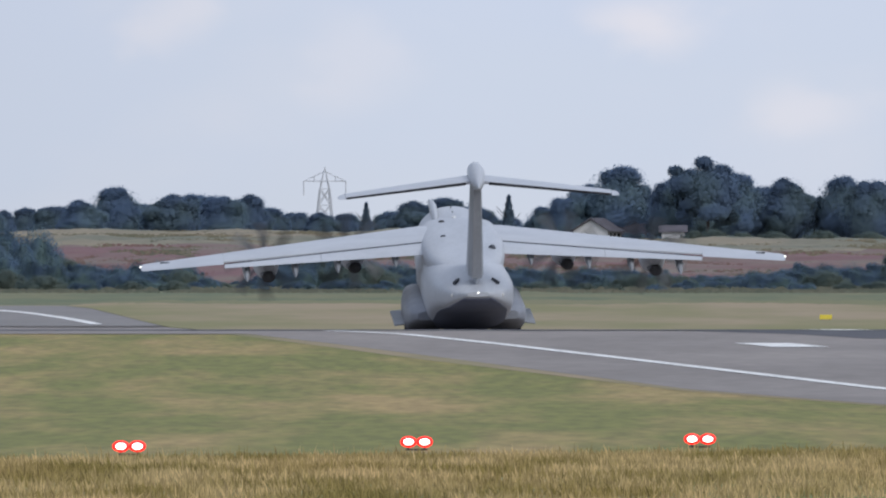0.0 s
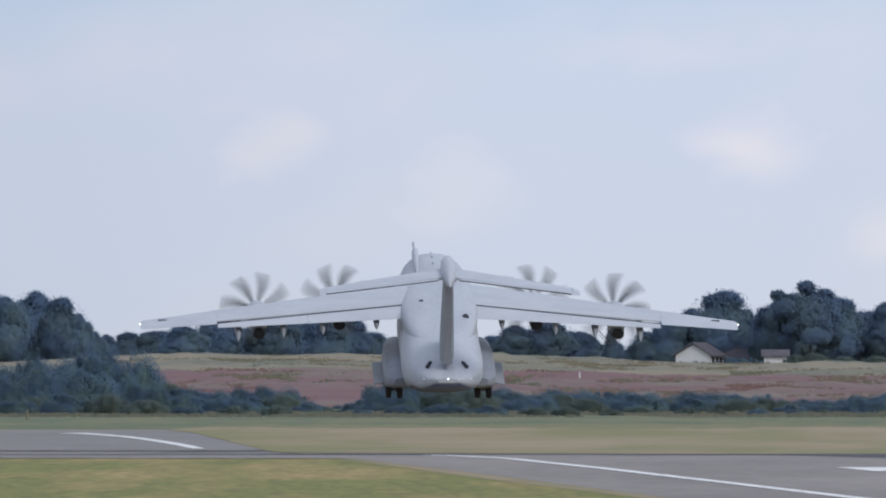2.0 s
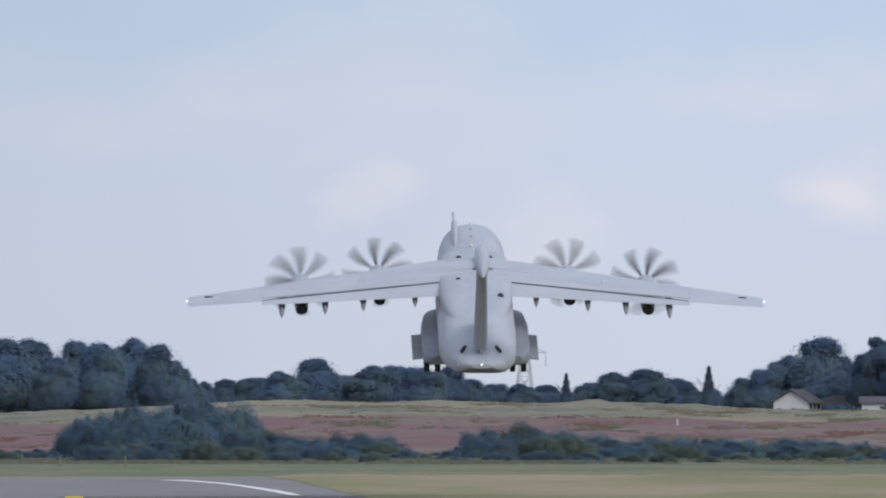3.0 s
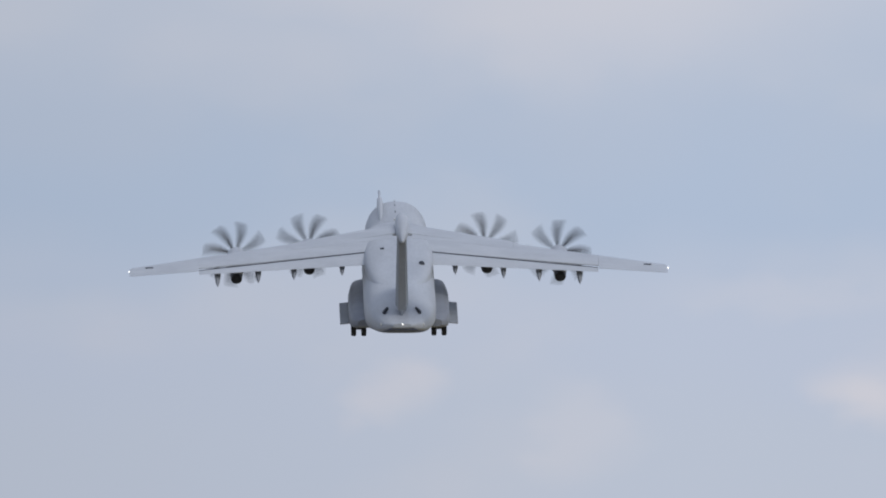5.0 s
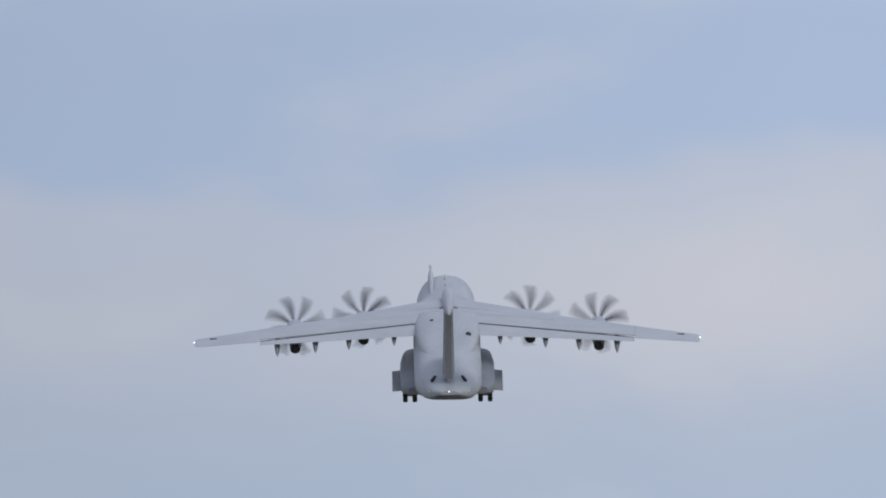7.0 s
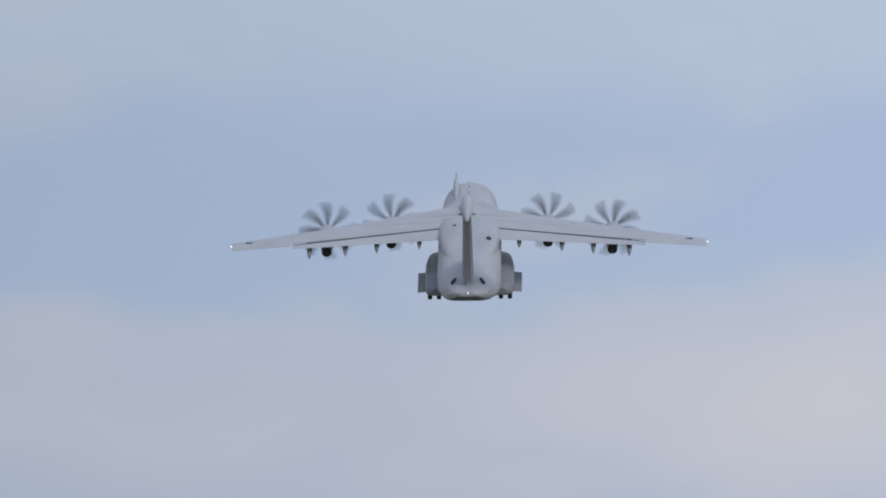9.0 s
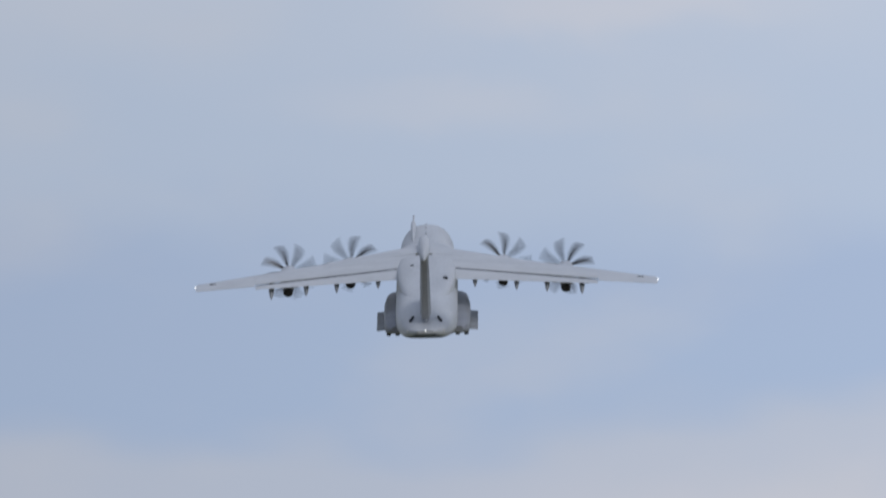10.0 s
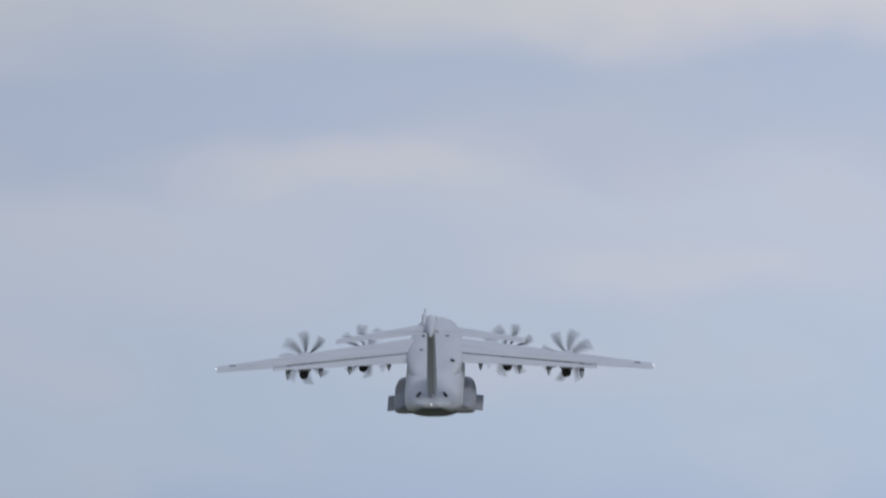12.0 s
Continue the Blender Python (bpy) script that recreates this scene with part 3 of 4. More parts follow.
def build_gear(plane, side):
    bm = bmesh.new()
    box(bm, side * 3.16 - 0.12, side * 3.16 + 0.12, -2.0, 2.0, 0.6, 0.85)
    for y in (-1.45, 0.05, 1.55):
        rod(bm, (side * 3.16, y, 0.6), (side * 3.16, y + 0.25, 2.0), 0.14)
        rod(bm, (side * 2.6, y, 0.33), (side * 3.72, y, 0.33), 0.09)
        rod(bm, (side * 3.16, y, 0.33), (side * 3.16, y, 0.7), 0.1)
    gear = part("main_gear", bm, STEEL, plane, "steel three-axle landing gear leg")
    bm = loft([[(w, r * math.cos(a), r * math.sin(a)) for a in [2 * math.pi * i / 20 for i in range(20)]] for w, r in ((-0.2, 0.3), (-0.2, 0.5), (-0.14, 0.59), (0.14, 0.59), (0.2, 0.5), (0.2, 0.3))])
    tyre = finish(bm, "tyre", RUBBER)
    for y in (-1.45, 0.05, 1.55):
        for x in (2.76, 3.56):
            w = new("tyre", tyre)
            w.parent = gear
            w.location = (side * x, y, 0.33)
    return gear


def build_aircraft():
    plane = thing("transport_aircraft", "light grey four-propeller military transport climbing with wheels down", "aircraft")
    bm = loft([oval(0, 21 - s, zb, zt, hw, 2.3, 44, 2.3 + 2.2 * min(1, max(0, (s - 24) / 6))) for s, hw, zb, zt in AFT])
    body = part("fuselage", bm, PAINT, plane)
    # a thin skin over the ramp, coloured dark for the shade there
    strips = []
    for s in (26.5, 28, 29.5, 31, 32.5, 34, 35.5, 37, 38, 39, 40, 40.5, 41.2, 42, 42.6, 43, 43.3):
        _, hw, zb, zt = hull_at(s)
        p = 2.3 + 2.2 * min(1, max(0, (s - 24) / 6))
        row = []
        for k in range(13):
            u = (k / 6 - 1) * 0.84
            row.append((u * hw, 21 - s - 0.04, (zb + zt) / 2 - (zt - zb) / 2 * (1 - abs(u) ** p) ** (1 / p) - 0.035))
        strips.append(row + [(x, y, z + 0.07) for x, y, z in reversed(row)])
    part("cargo_ramp", loft(strips), RAMP_SHADE, plane, "underside ramp with its shade painted dark")
    # a fairing over the wing's root
    bm = loft([oval(0, 21 - s, zb, zt, hw, 3.2, 40) for s, hw, zb, zt in FAIRING])
    part("wing_root_fairing", bm, PAINT, plane)
    for side in (-1, 1):
        build_wing(plane, side)
        # wheel sponson, its shade put into a darker grey
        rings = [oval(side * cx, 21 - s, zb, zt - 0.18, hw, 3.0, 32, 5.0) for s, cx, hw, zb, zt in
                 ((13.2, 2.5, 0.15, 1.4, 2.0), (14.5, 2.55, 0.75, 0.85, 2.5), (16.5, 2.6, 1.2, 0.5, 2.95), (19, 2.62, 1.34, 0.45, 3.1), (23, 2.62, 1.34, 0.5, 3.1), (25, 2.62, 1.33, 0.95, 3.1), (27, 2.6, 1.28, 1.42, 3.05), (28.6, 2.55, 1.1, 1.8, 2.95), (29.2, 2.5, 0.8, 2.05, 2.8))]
        part("wheel_sponson", loft(rings), SPONSON_SHADE, plane, "sponson bulging below the hull, shade painted into its grey")
        bm = bmesh.new()
        vs = box(bm, -0.36, 0.36, -3.4, 3.4, -0.05, 0.05)
        bmesh.ops.bevel(bm, geom=bm.edges[:], offset=0.03, segments=1, affect="EDGES")
        door = part("gear_door", bm, PAINT_DARK, plane, "open grey wheel door")
        door.matrix_basis = pose(side * 4.28, 0, 1.12, 0, side * 6, 0)
        # dark louvre on the tail cone
        bm = bmesh.new()
        x, s = side * 1.25, 40.4
        z = on_hull(x, s)
        box(bm, -0.1, 0.1, -0.6, 0.6, -0.1, 0.16, pose(x, 21 - s, z, 4, side * 22, side * 15))
        part("tail_louvre", bm, DARK_AND_SHADE, plane, "dark louvre on the tail cone")
        bm = bmesh.new()
        bmesh.ops.create_uvsphere(bm, u_segments=12, v_segments=8, radius=0.2, matrix=pose(side * 1.15, 21 - 17.0, on_fairing(1.15, 17.0) + 0.02) @ Matrix.Diagonal((1, 1.4, 0.5, 1)))
        part("roof_sensor", bm, SOOT, plane, "small dark roof sensor")
        bm = bmesh.new()
        bmesh.ops.create_uvsphere(bm, u_segments=10, v_segments=6, radius=0.16, matrix=pose(side * 1.62, 21 - 42.3, 5.42) @ Matrix.Diagonal((0.8, 0.8, 0.9, 1)))
        part("tail_beacon", bm, RENDERED, plane, "pale lamp glass")
    bm = bmesh.new()
    x, s = 1.75, 26.0
    bmesh.ops.create_uvsphere(bm, u_segments=16, v_segments=10, radius=0.25, matrix=pose(x, 21 - s, on_fairing(x, s) - 0.02))
    part("round_vent", bm, DARK_AND_SHADE, plane, "round black vent on the upper hull")
    bm = bmesh.new()
    box(bm, -0.15, 0.15, -0.13, 0.13, -0.05, 0.04, pose(-1.3, 21 - 22.4, on_fairing(-1.3, 22.4) + 0.02, 0, -8, 0))
    part("roof_panel", bm, DARK_AND_SHADE, plane, "small dark panel")
    bm = bmesh.new()
    bmesh.ops.create_uvsphere(bm, u_segments=10, v_segments=6, radius=0.06, matrix=pose(0, 21 - 43.62, 5.76))
    part("tail_lamp", bm, LAMP_WHITE, plane, "lit white tail lamp")
    for s, r in ((4.6, 0.09), (7.2, 0.11), (9.4, 0.1)):
        bm = bmesh.new()
        box(bm, -0.035, 0.035, -r * 2, r * 2, -0.06, 0.1, pose(-0.08, 21 - s, on_hull(0.08, s), -12))
        part("blade_antenna", bm, PAINT_DARK, plane, "small dark blade antenna")
    bm = bmesh.new()
    bmesh.ops.create_uvsphere(bm, u_segments=12, v_segments=8, radius=0.16, matrix=pose(-0.1, 21 - 12.0, on_hull(0.1, 12.0) + 0.05) @ Matrix.Diagonal((1, 1.3, 0.8, 1)))
    part("roof_beacon", bm, RENDERED, plane, "pale domed roof beacon")
    # refuelling probe beside the cockpit roof
    rings = [oval(-1.25, 21 - s, z - r * 1.6, z + r * 1.6, r, 2, 12) for s, z, r in ((11.5, 6.1, 0.05), (10, 6.3, 0.2), (7, 6.5, 0.26), (5.5, 6.5, 0.22), (4.8, 6.45, 0.1), (2.2, 6.3, 0.08), (1.5, 6.25, 0.1), (1.4, 6.25, 0.02))]
    part("refuelling_probe", loft(rings), PAINT, plane, "slim tapered refuelling probe")
    # fin, rudder, bullet and tailplane
    def fl(z): return 33.6 + (z - 6) / 7.6 * 6.4
    def ft(z): return 41.9 + (z - 6) / 7.6 * 2.0
    fin = part("fin", loft([fin_foil(z, fl(z), ft(z), 1.2 - (z - 6) * 0.05) for z in (5.8, 8, 10, 12, 13.3)]), PAINT, plane)
    bm = loft([[(-w, 21 - ft(z) + 1.9, z), (w, 21 - ft(z) + 1.9, z), (w * 0.6, 21 - ft(z) - 0.12, z), (-w * 0.6, 21 - ft(z) - 0.12, z)] for z, w in ((6.5, 0.5), (9, 0.45), (11.2, 0.4), (12.7, 0.36))])
    part("rudder", bm, PAINT_DARK, fin, "darker grey rudder")
    rings = [oval(0, 21 - s, z - h, z + h, w, 2, 18) for s, z, h, w in ((38.6, 13.3, 0.05, 0.04), (39.3, 13.3, 0.38, 0.3), (40.4, 13.3, 0.6, 0.5), (42.2, 13.28, 0.74, 0.56), (44, 13.1, 0.62, 0.46), (45.3, 12.95, 0.3, 0.22), (45.9, 12.9, 0.05, 0.04))]
    part("fin_bullet", loft(rings), PAINT, fin)
    elevators = []
    for side in (-1, 1):
        rings = [foil(side * x, 40.4 + x * 0.40, 44.6 + x * 0.16, 13.0 - x * 0.075, 12.95 - x * 0.075, 0.5 - x * 0.032, 0.74) for x in (0.3, 3, 6, 8.6)]
        tail = part("tailplane", loft(rings), PAINT_WING, plane)
        tip = [foil(side * 8.62, 43.85, 45.98, 12.35, 12.3, 0.2), foil(side * 9.0, 44.3, 46.0, 12.32, 12.28, 0.12), foil(side * 9.1, 44.9, 45.9, 12.31, 12.28, 0.04)]
        part("tailplane_tip", loft(tip), PAINT_WING, tail)
        rings = []
        for x in (0.75, 4.5, 8.55):
            s0, s1 = 40.4 + x * 0.40, 44.6 + x * 0.16
            cut, z = s0 + (s1 - s0) * 0.74 - 0.01, 12.96 - x * 0.075
            up = 0
            rings.append([(side * x, 21 - cut, z + 0.09), (side * x, 21 - s1, z + up + 0.006), (side * x, 21 - s1, z + up - 0.006), (side * x, 21 - cut, z - 0.09)])
        bm = loft(rings)
        for f in bm.faces:
            f.normal_update()
        flap = part("elevator", bm, [PAINT_WING, DARK_AND_SHADE], tail, "grey elevator, shade painted on its underside")
        # faces that look down take the near-black, which paints in their shade
        for f in flap.data.polygons:
            f.material_index = 1 if f.normal.z < -0.5 else 0
        elevators.append((flap, side))
    props = [build_engine(plane, x, s, z) for x, s, z in ((-12.75, 12.2, 3.85), (-7.0, 10.6, 4.15), (7.0, 10.6, 4.15), (12.75, 12.2, 3.85))]
    gears = [build_gear(plane, side) for side in (-1, 1)]
    return plane, props, gears, elevators


plane, props, gears, elevators = build_aircraft()


# ---- airfield lamps and signs ----
def build_stop_lamp():
    lamp = thing("red_runway_lamp", "lit pair of red lamps on short stems in grass", "airfield lamp", "row of red lamps")
    bm = bmesh.new()
    box(bm, -0.34, 0.34, -0.08, 0.08, 0.0, 0.05)
    part("base_plate", bm, BLACK_METAL, lamp)
    for x in (-0.25, 0.25):
        bm = bmesh.new()
        rod(bm, (x, 0, 0.04), (x, 0, 0.2), 0.03)
        part("stem", bm, BLACK_METAL, lamp)
        bm = loft([oval(x, y, 0.27 - r, 0.27 + r, r, 2, 14) for y, r in ((0.16, 0.1), (0.0, 0.16), (-0.08, 0.18))])
        head = part("lamp_head", bm, BLACK_METAL, lamp)
        bm = bmesh.new()
        bmesh.ops.create_uvsphere(bm, u_segments=14, v_segments=8, radius=0.19, matrix=pose(x, -0.08, 0.27) @ Matrix.Diagonal((1.38, 0.5, 0.92, 1)))
        part("lens", bm, LAMP_RED, head, "glowing red lens")
        bm = bmesh.new()
        bmesh.ops.create_uvsphere(bm, u_segments=12, v_segments=8, radius=0.12, matrix=pose(x, -0.14, 0.27) @ Matrix.Diagonal((1.4, 0.5, 0.85, 1)))
        part("bulb", bm, LAMP_CORE, head, "white-hot bulb")
    return lamp


lamp = build_stop_lamp()
for i, (x, y) in enumerate(((-9.43, 687), (-0.82, 709.6), (8.1, 721))):
    m = pose(x, y, level(y))
    if i == 0:
        lamp.matrix_basis = m
    else:
        copy_thing(lamp, m)


def build_sign(x, y, w, h):
    sign = thing("yellow_sign", "small yellow airfield marker board on posts", "sign", "yellow marker boards")
    bm = bmesh.new()
    box(bm, -w / 2, w / 2, -0.06, 0.06, 0.08, 0.08 + h)
    bmesh.ops.bevel(bm, geom=bm.edges[:], offset=0.02, segments=1, affect="EDGES")
    part("board", bm, YELLOW, sign)
    for px in (-w * 0.35, w * 0.35):
        bm = bmesh.new()
        rod(bm, (px, 0, -0.05), (px, 0, 0.2), 0.04)
        part("post", bm, BLACK_METAL, sign)
    sign.matrix_basis = pose(x, y, level(y))
    return sign


build_sign(29.5, 1762, 0.95, 0.36)
build_sign(-33.5, 1346, 1.05, 0.22)


def build_post(bearing, y, mat, h, label):
    post = thing("marker_post", label, "post", "marker posts")
    bm = bmesh.new()
    rod(bm, (0, 0, -0.1), (0, 0, h), 0.11, 0.09, 10)
    part("shaft", bm, mat, post)
    bm = bmesh.new()
    rod(bm, (0, 0, h), (0, 0, h + 0.12), 0.14, 0.05, 10)
    part("cap", bm, mat, post)
    post.matrix_basis = pose(bearing * y / 1000, y, level(y, bearing * y / 1000) + 0.1)
    return post


build_post(-25.5, 2235, TAN, 0.8, "thin weathered tan marker post in the far meadow")
build_post(-22.65, 2235, TAN, 0.8, "thin weathered tan marker post in the far meadow")
build_post(1.5, 2535, RENDERED, 0.9, "short white marker post on the heath bank")


# ---- trees, scrub ----
def clump_mesh(name, lumps, count, size, mat, seed, low, shell):
    """Many small tilted leaf sprays through a set of lumps (centre, radii). Their light follows the whole crown's round."""
    rng = np.random.default_rng(seed)
    c, r = np.array([q[0] for q in lumps]), np.array([q[1] for q in lumps])
    share = r[:, 0] * r[:, 2]
    pick = rng.choice(len(lumps), count, p=share / share.sum())
    d = rng.normal(size=(count, 3))
    d /= np.linalg.norm(d, axis=1)[:, None]
    k = 1.05 - shell * rng.random(count) ** 1.6
    stray = rng.random(count) < 0.2
    k[stray] = rng.uniform(1.0, 1.28, stray.sum())
    p = c[pick] + d * r[pick] * k[:, None]
    heart = np.stack([p[:, 0] * 0.35, p[:, 1] * 0.2, np.full(count, low)], 1)
    out = p - heart
    out /= np.linalg.norm(out, axis=1)[:, None]
    out = out + 0.18 * d + np.array((0, 0, 0.3))
    out /= np.linalg.norm(out, axis=1)[:, None]
    tilt = out + rng.normal(scale=0.3, size=(count, 3))
    a = np.cross(tilt, rng.normal(size=(count, 3)))
    a /= np.linalg.norm(a, axis=1)[:, None]
    b = np.cross(tilt, a)
    b /= np.linalg.norm(b, axis=1)[:, None]
    s = (size * rng.uniform(0.6, 1.35, count))[:, None]
    quad = [p - s * a * 0.9 - s * b * 0.25, p + s * a * 0.1 - s * b * 0.7, p + s * a + s * b * 0.15, p - s * a * 0.15 + s * b * 0.75]
    verts = np.stack(quad, 1).reshape(-1, 3).tolist()
    normals = np.repeat(out, 4, axis=0).tolist()
    faces = [(i, i + 1, i + 2, i + 3) for i in range(0, 4 * count, 4)]
    # a dense irregular heart, so that gaps show only near the outline
    nu, nv = 12, 7
    for q, e in lumps:
        base = len(verts)
        for j in range(nv + 1):
            for i in range(nu):
                u, v = 2 * math.pi * i / nu, math.pi * (j / nv - 0.5)
                f = (1.05 - shell) * 1.08 * (1 + (0.06 if e[0] > 0.3 * low else 0.14) * rng.uniform(-1, 1))
                w = Vector((q[0] + e[0] * f * math.cos(v) * math.cos(u), q[1] + e[1] * f * math.cos(v) * math.sin(u), q[2] + e[2] * f * math.sin(v)))
                verts.append(tuple(w))
                normals.append(tuple(((w - Vector((w.x * 0.35, w.y * 0.2, low))).normalized() + Vector((0, 0, 0.3))).normalized()))
        faces += [(base + j * nu + i, base + j * nu + (i + 1) % nu, base + (j + 1) * nu + (i + 1) % nu, base + (j + 1) * nu + i) for j in range(nv) for i in range(nu)]
    me = bpy.data.meshes.new(name)
    me.from_pydata(verts, [], faces)
    me.materials.append(mat)
    for f in me.polygons:
        f.use_smooth = True
    me.normals_split_custom_set_from_vertices(normals)
    return me


def trunk_mesh(h, r, limbs, rng):
    bm = bmesh.new()
    rod(bm, (0, 0, -0.5), (0.1, 0, h), r, r * 0.45, 9)
    for _ in range(limbs):
        a, z = rng.uniform(0, 6.3), h * rng.uniform(0.45, 0.95)
        rod(bm, (0, 0, z), (math.cos(a) * h * 0.4, math.sin(a) * h * 0.4, z + h * rng.uniform(0.25, 0.5)), r * 0.4, r * 0.12, 6)
    return finish(bm, "trunk", BARK)


def tree_kind(seed, shape):
    """One unit-height tree: lumps differ with the kind."""
    rng = random.Random(seed)
    lumps = []
    if shape == "broad":
        for _ in range(44):
            a, e = rng.uniform(0, 6.3), rng.uniform(-0.9, 1.45)
            rr = 0.34 * math.cos(e) * rng.uniform(0.72, 1.0)
            r = rng.choice((0.06, 0.08, 0.11, 0.14)) * rng.uniform(0.85, 1.15)
            lumps.append(((math.cos(a) * rr, math.sin(a) * rr, 0.5 + 0.42 * math.sin(e) * rng.uniform(0.85, 1.02)), (r, r, r * rng.uniform(0.8, 1.2))))
        lumps.append(((0, 0, 0.48), (0.36, 0.36, 0.45)))
    elif shape == "pine":
        for _ in range(46):
            a, rr = rng.uniform(0, 6.3), 0.4 * rng.random() ** 0.5
            r = rng.choice((0.05, 0.07, 0.1)) * rng.uniform(0.85, 1.2)
            lumps.append(((math.cos(a) * rr, math.sin(a) * rr, rng.uniform(0.45, 0.95) - rr * 0.35), (r * 1.3, r * 1.3, r * 0.85)))
        lumps.append(((0, 0, 0.6), (0.34, 0.34, 0.26)))
    elif shape == "spire":
        for i in range(7):
            z = 0.15 + i * 0.12
            r = 0.2 * (1 - i / 7.6)
            lumps.append(((rng.uniform(-0.02, 0.02), 0, z), (r, r, 0.1)))
    else:
        for _ in range(26):
            r, x = rng.choice((0.12, 0.2, 0.3, 0.4)) * rng.uniform(0.85, 1.1), rng.uniform(-0.9, 0.9)
            top = 1 - 0.45 * abs(x) ** 1.5
            lumps.append(((x, rng.uniform(-0.35, 0.35), max(0.1, (top - r) * rng.uniform(0.3, 1.0))), (r * 1.2, r, r * rng.uniform(0.8, 1.2))))
    top = max(c[2] + r[2] for c, r in lumps)
    return [((c[0], c[1], c[2] / top), (r[0], r[1], r[2] / top)) for c, r in lumps], rng


def build_tree(shape, seed, h, mat, name, label, category, group):
    lumps, rng = tree_kind(seed, shape)
    lumps = [(tuple(v * h for v in c), tuple(v * h for v in r)) for c, r in lumps]
    tree = thing(name, label, category, group)
    t = new("trunk", trunk_mesh(h * (0.2 if shape == "bush" else 0.6), h * 0.025, 3 if shape == "bush" else 6, rng))
    t.parent = tree
    c = new("crown", clump_mesh("crown", lumps, 9000 if shape == "spire" else 30000, h * (0.0125 if shape != "bush" else 0.021), mat, seed, h * (0.1 if shape == "bush" else 0.35 if shape != "pine" else 0.5), 0.45 if shape == "bush" else 0.24))
    c.parent = tree
    return tree


KINDS = {}
for shape, seeds in (("broad", (1, 2, 3)), ("pine", (4, 5)), ("spire", (6,))):
    for sd in seeds:
        label = {"broad": "dark leafy broadleaf tree on the rise behind the airfield", "pine": "dark flat-topped pine with gaps in its crown", "spire": "dark slender conifer rising from a hedge"}[shape]
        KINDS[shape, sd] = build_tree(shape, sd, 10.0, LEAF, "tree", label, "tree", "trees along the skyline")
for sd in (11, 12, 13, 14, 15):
    KINDS["bush", sd] = build_tree("bush", sd, 5.0, LEAF_BUSH if sd < 14 else LEAF_OLIVE, "bush", "dense bush at the foot of the heath bank, tinted with blue haze" if sd < 14 else "paler olive bush at the foot of the heath bank, haze in its colour", "bush", "scrub below the bank")
used = set()


def plant(shape, seed, bearing, rise, dist, width=1.0, turn=0.0, base=None):
    """A tree at a bearing (milliradians east), its top at a rise above the eye (milliradians)."""
    src = KINDS[shape, seed]
    if shape == "broad" and width < 1:
        width *= 1.28
    x = bearing * dist / 1000
    z0 = level(dist) - 0.2
    top = EYE + rise * dist / 1000
    k = (top - z0) / (5.0 if shape == "bush" else 10.0)
    m = pose(x, dist, z0, 0, 0, turn)
    if (shape, seed) in used:
        ob = copy_thing(src, m)
    else:
        ob = src
        ob.matrix_basis = m
        used.add((shape, seed))
    ob.scale = (k * width, k * width, k)
    return ob


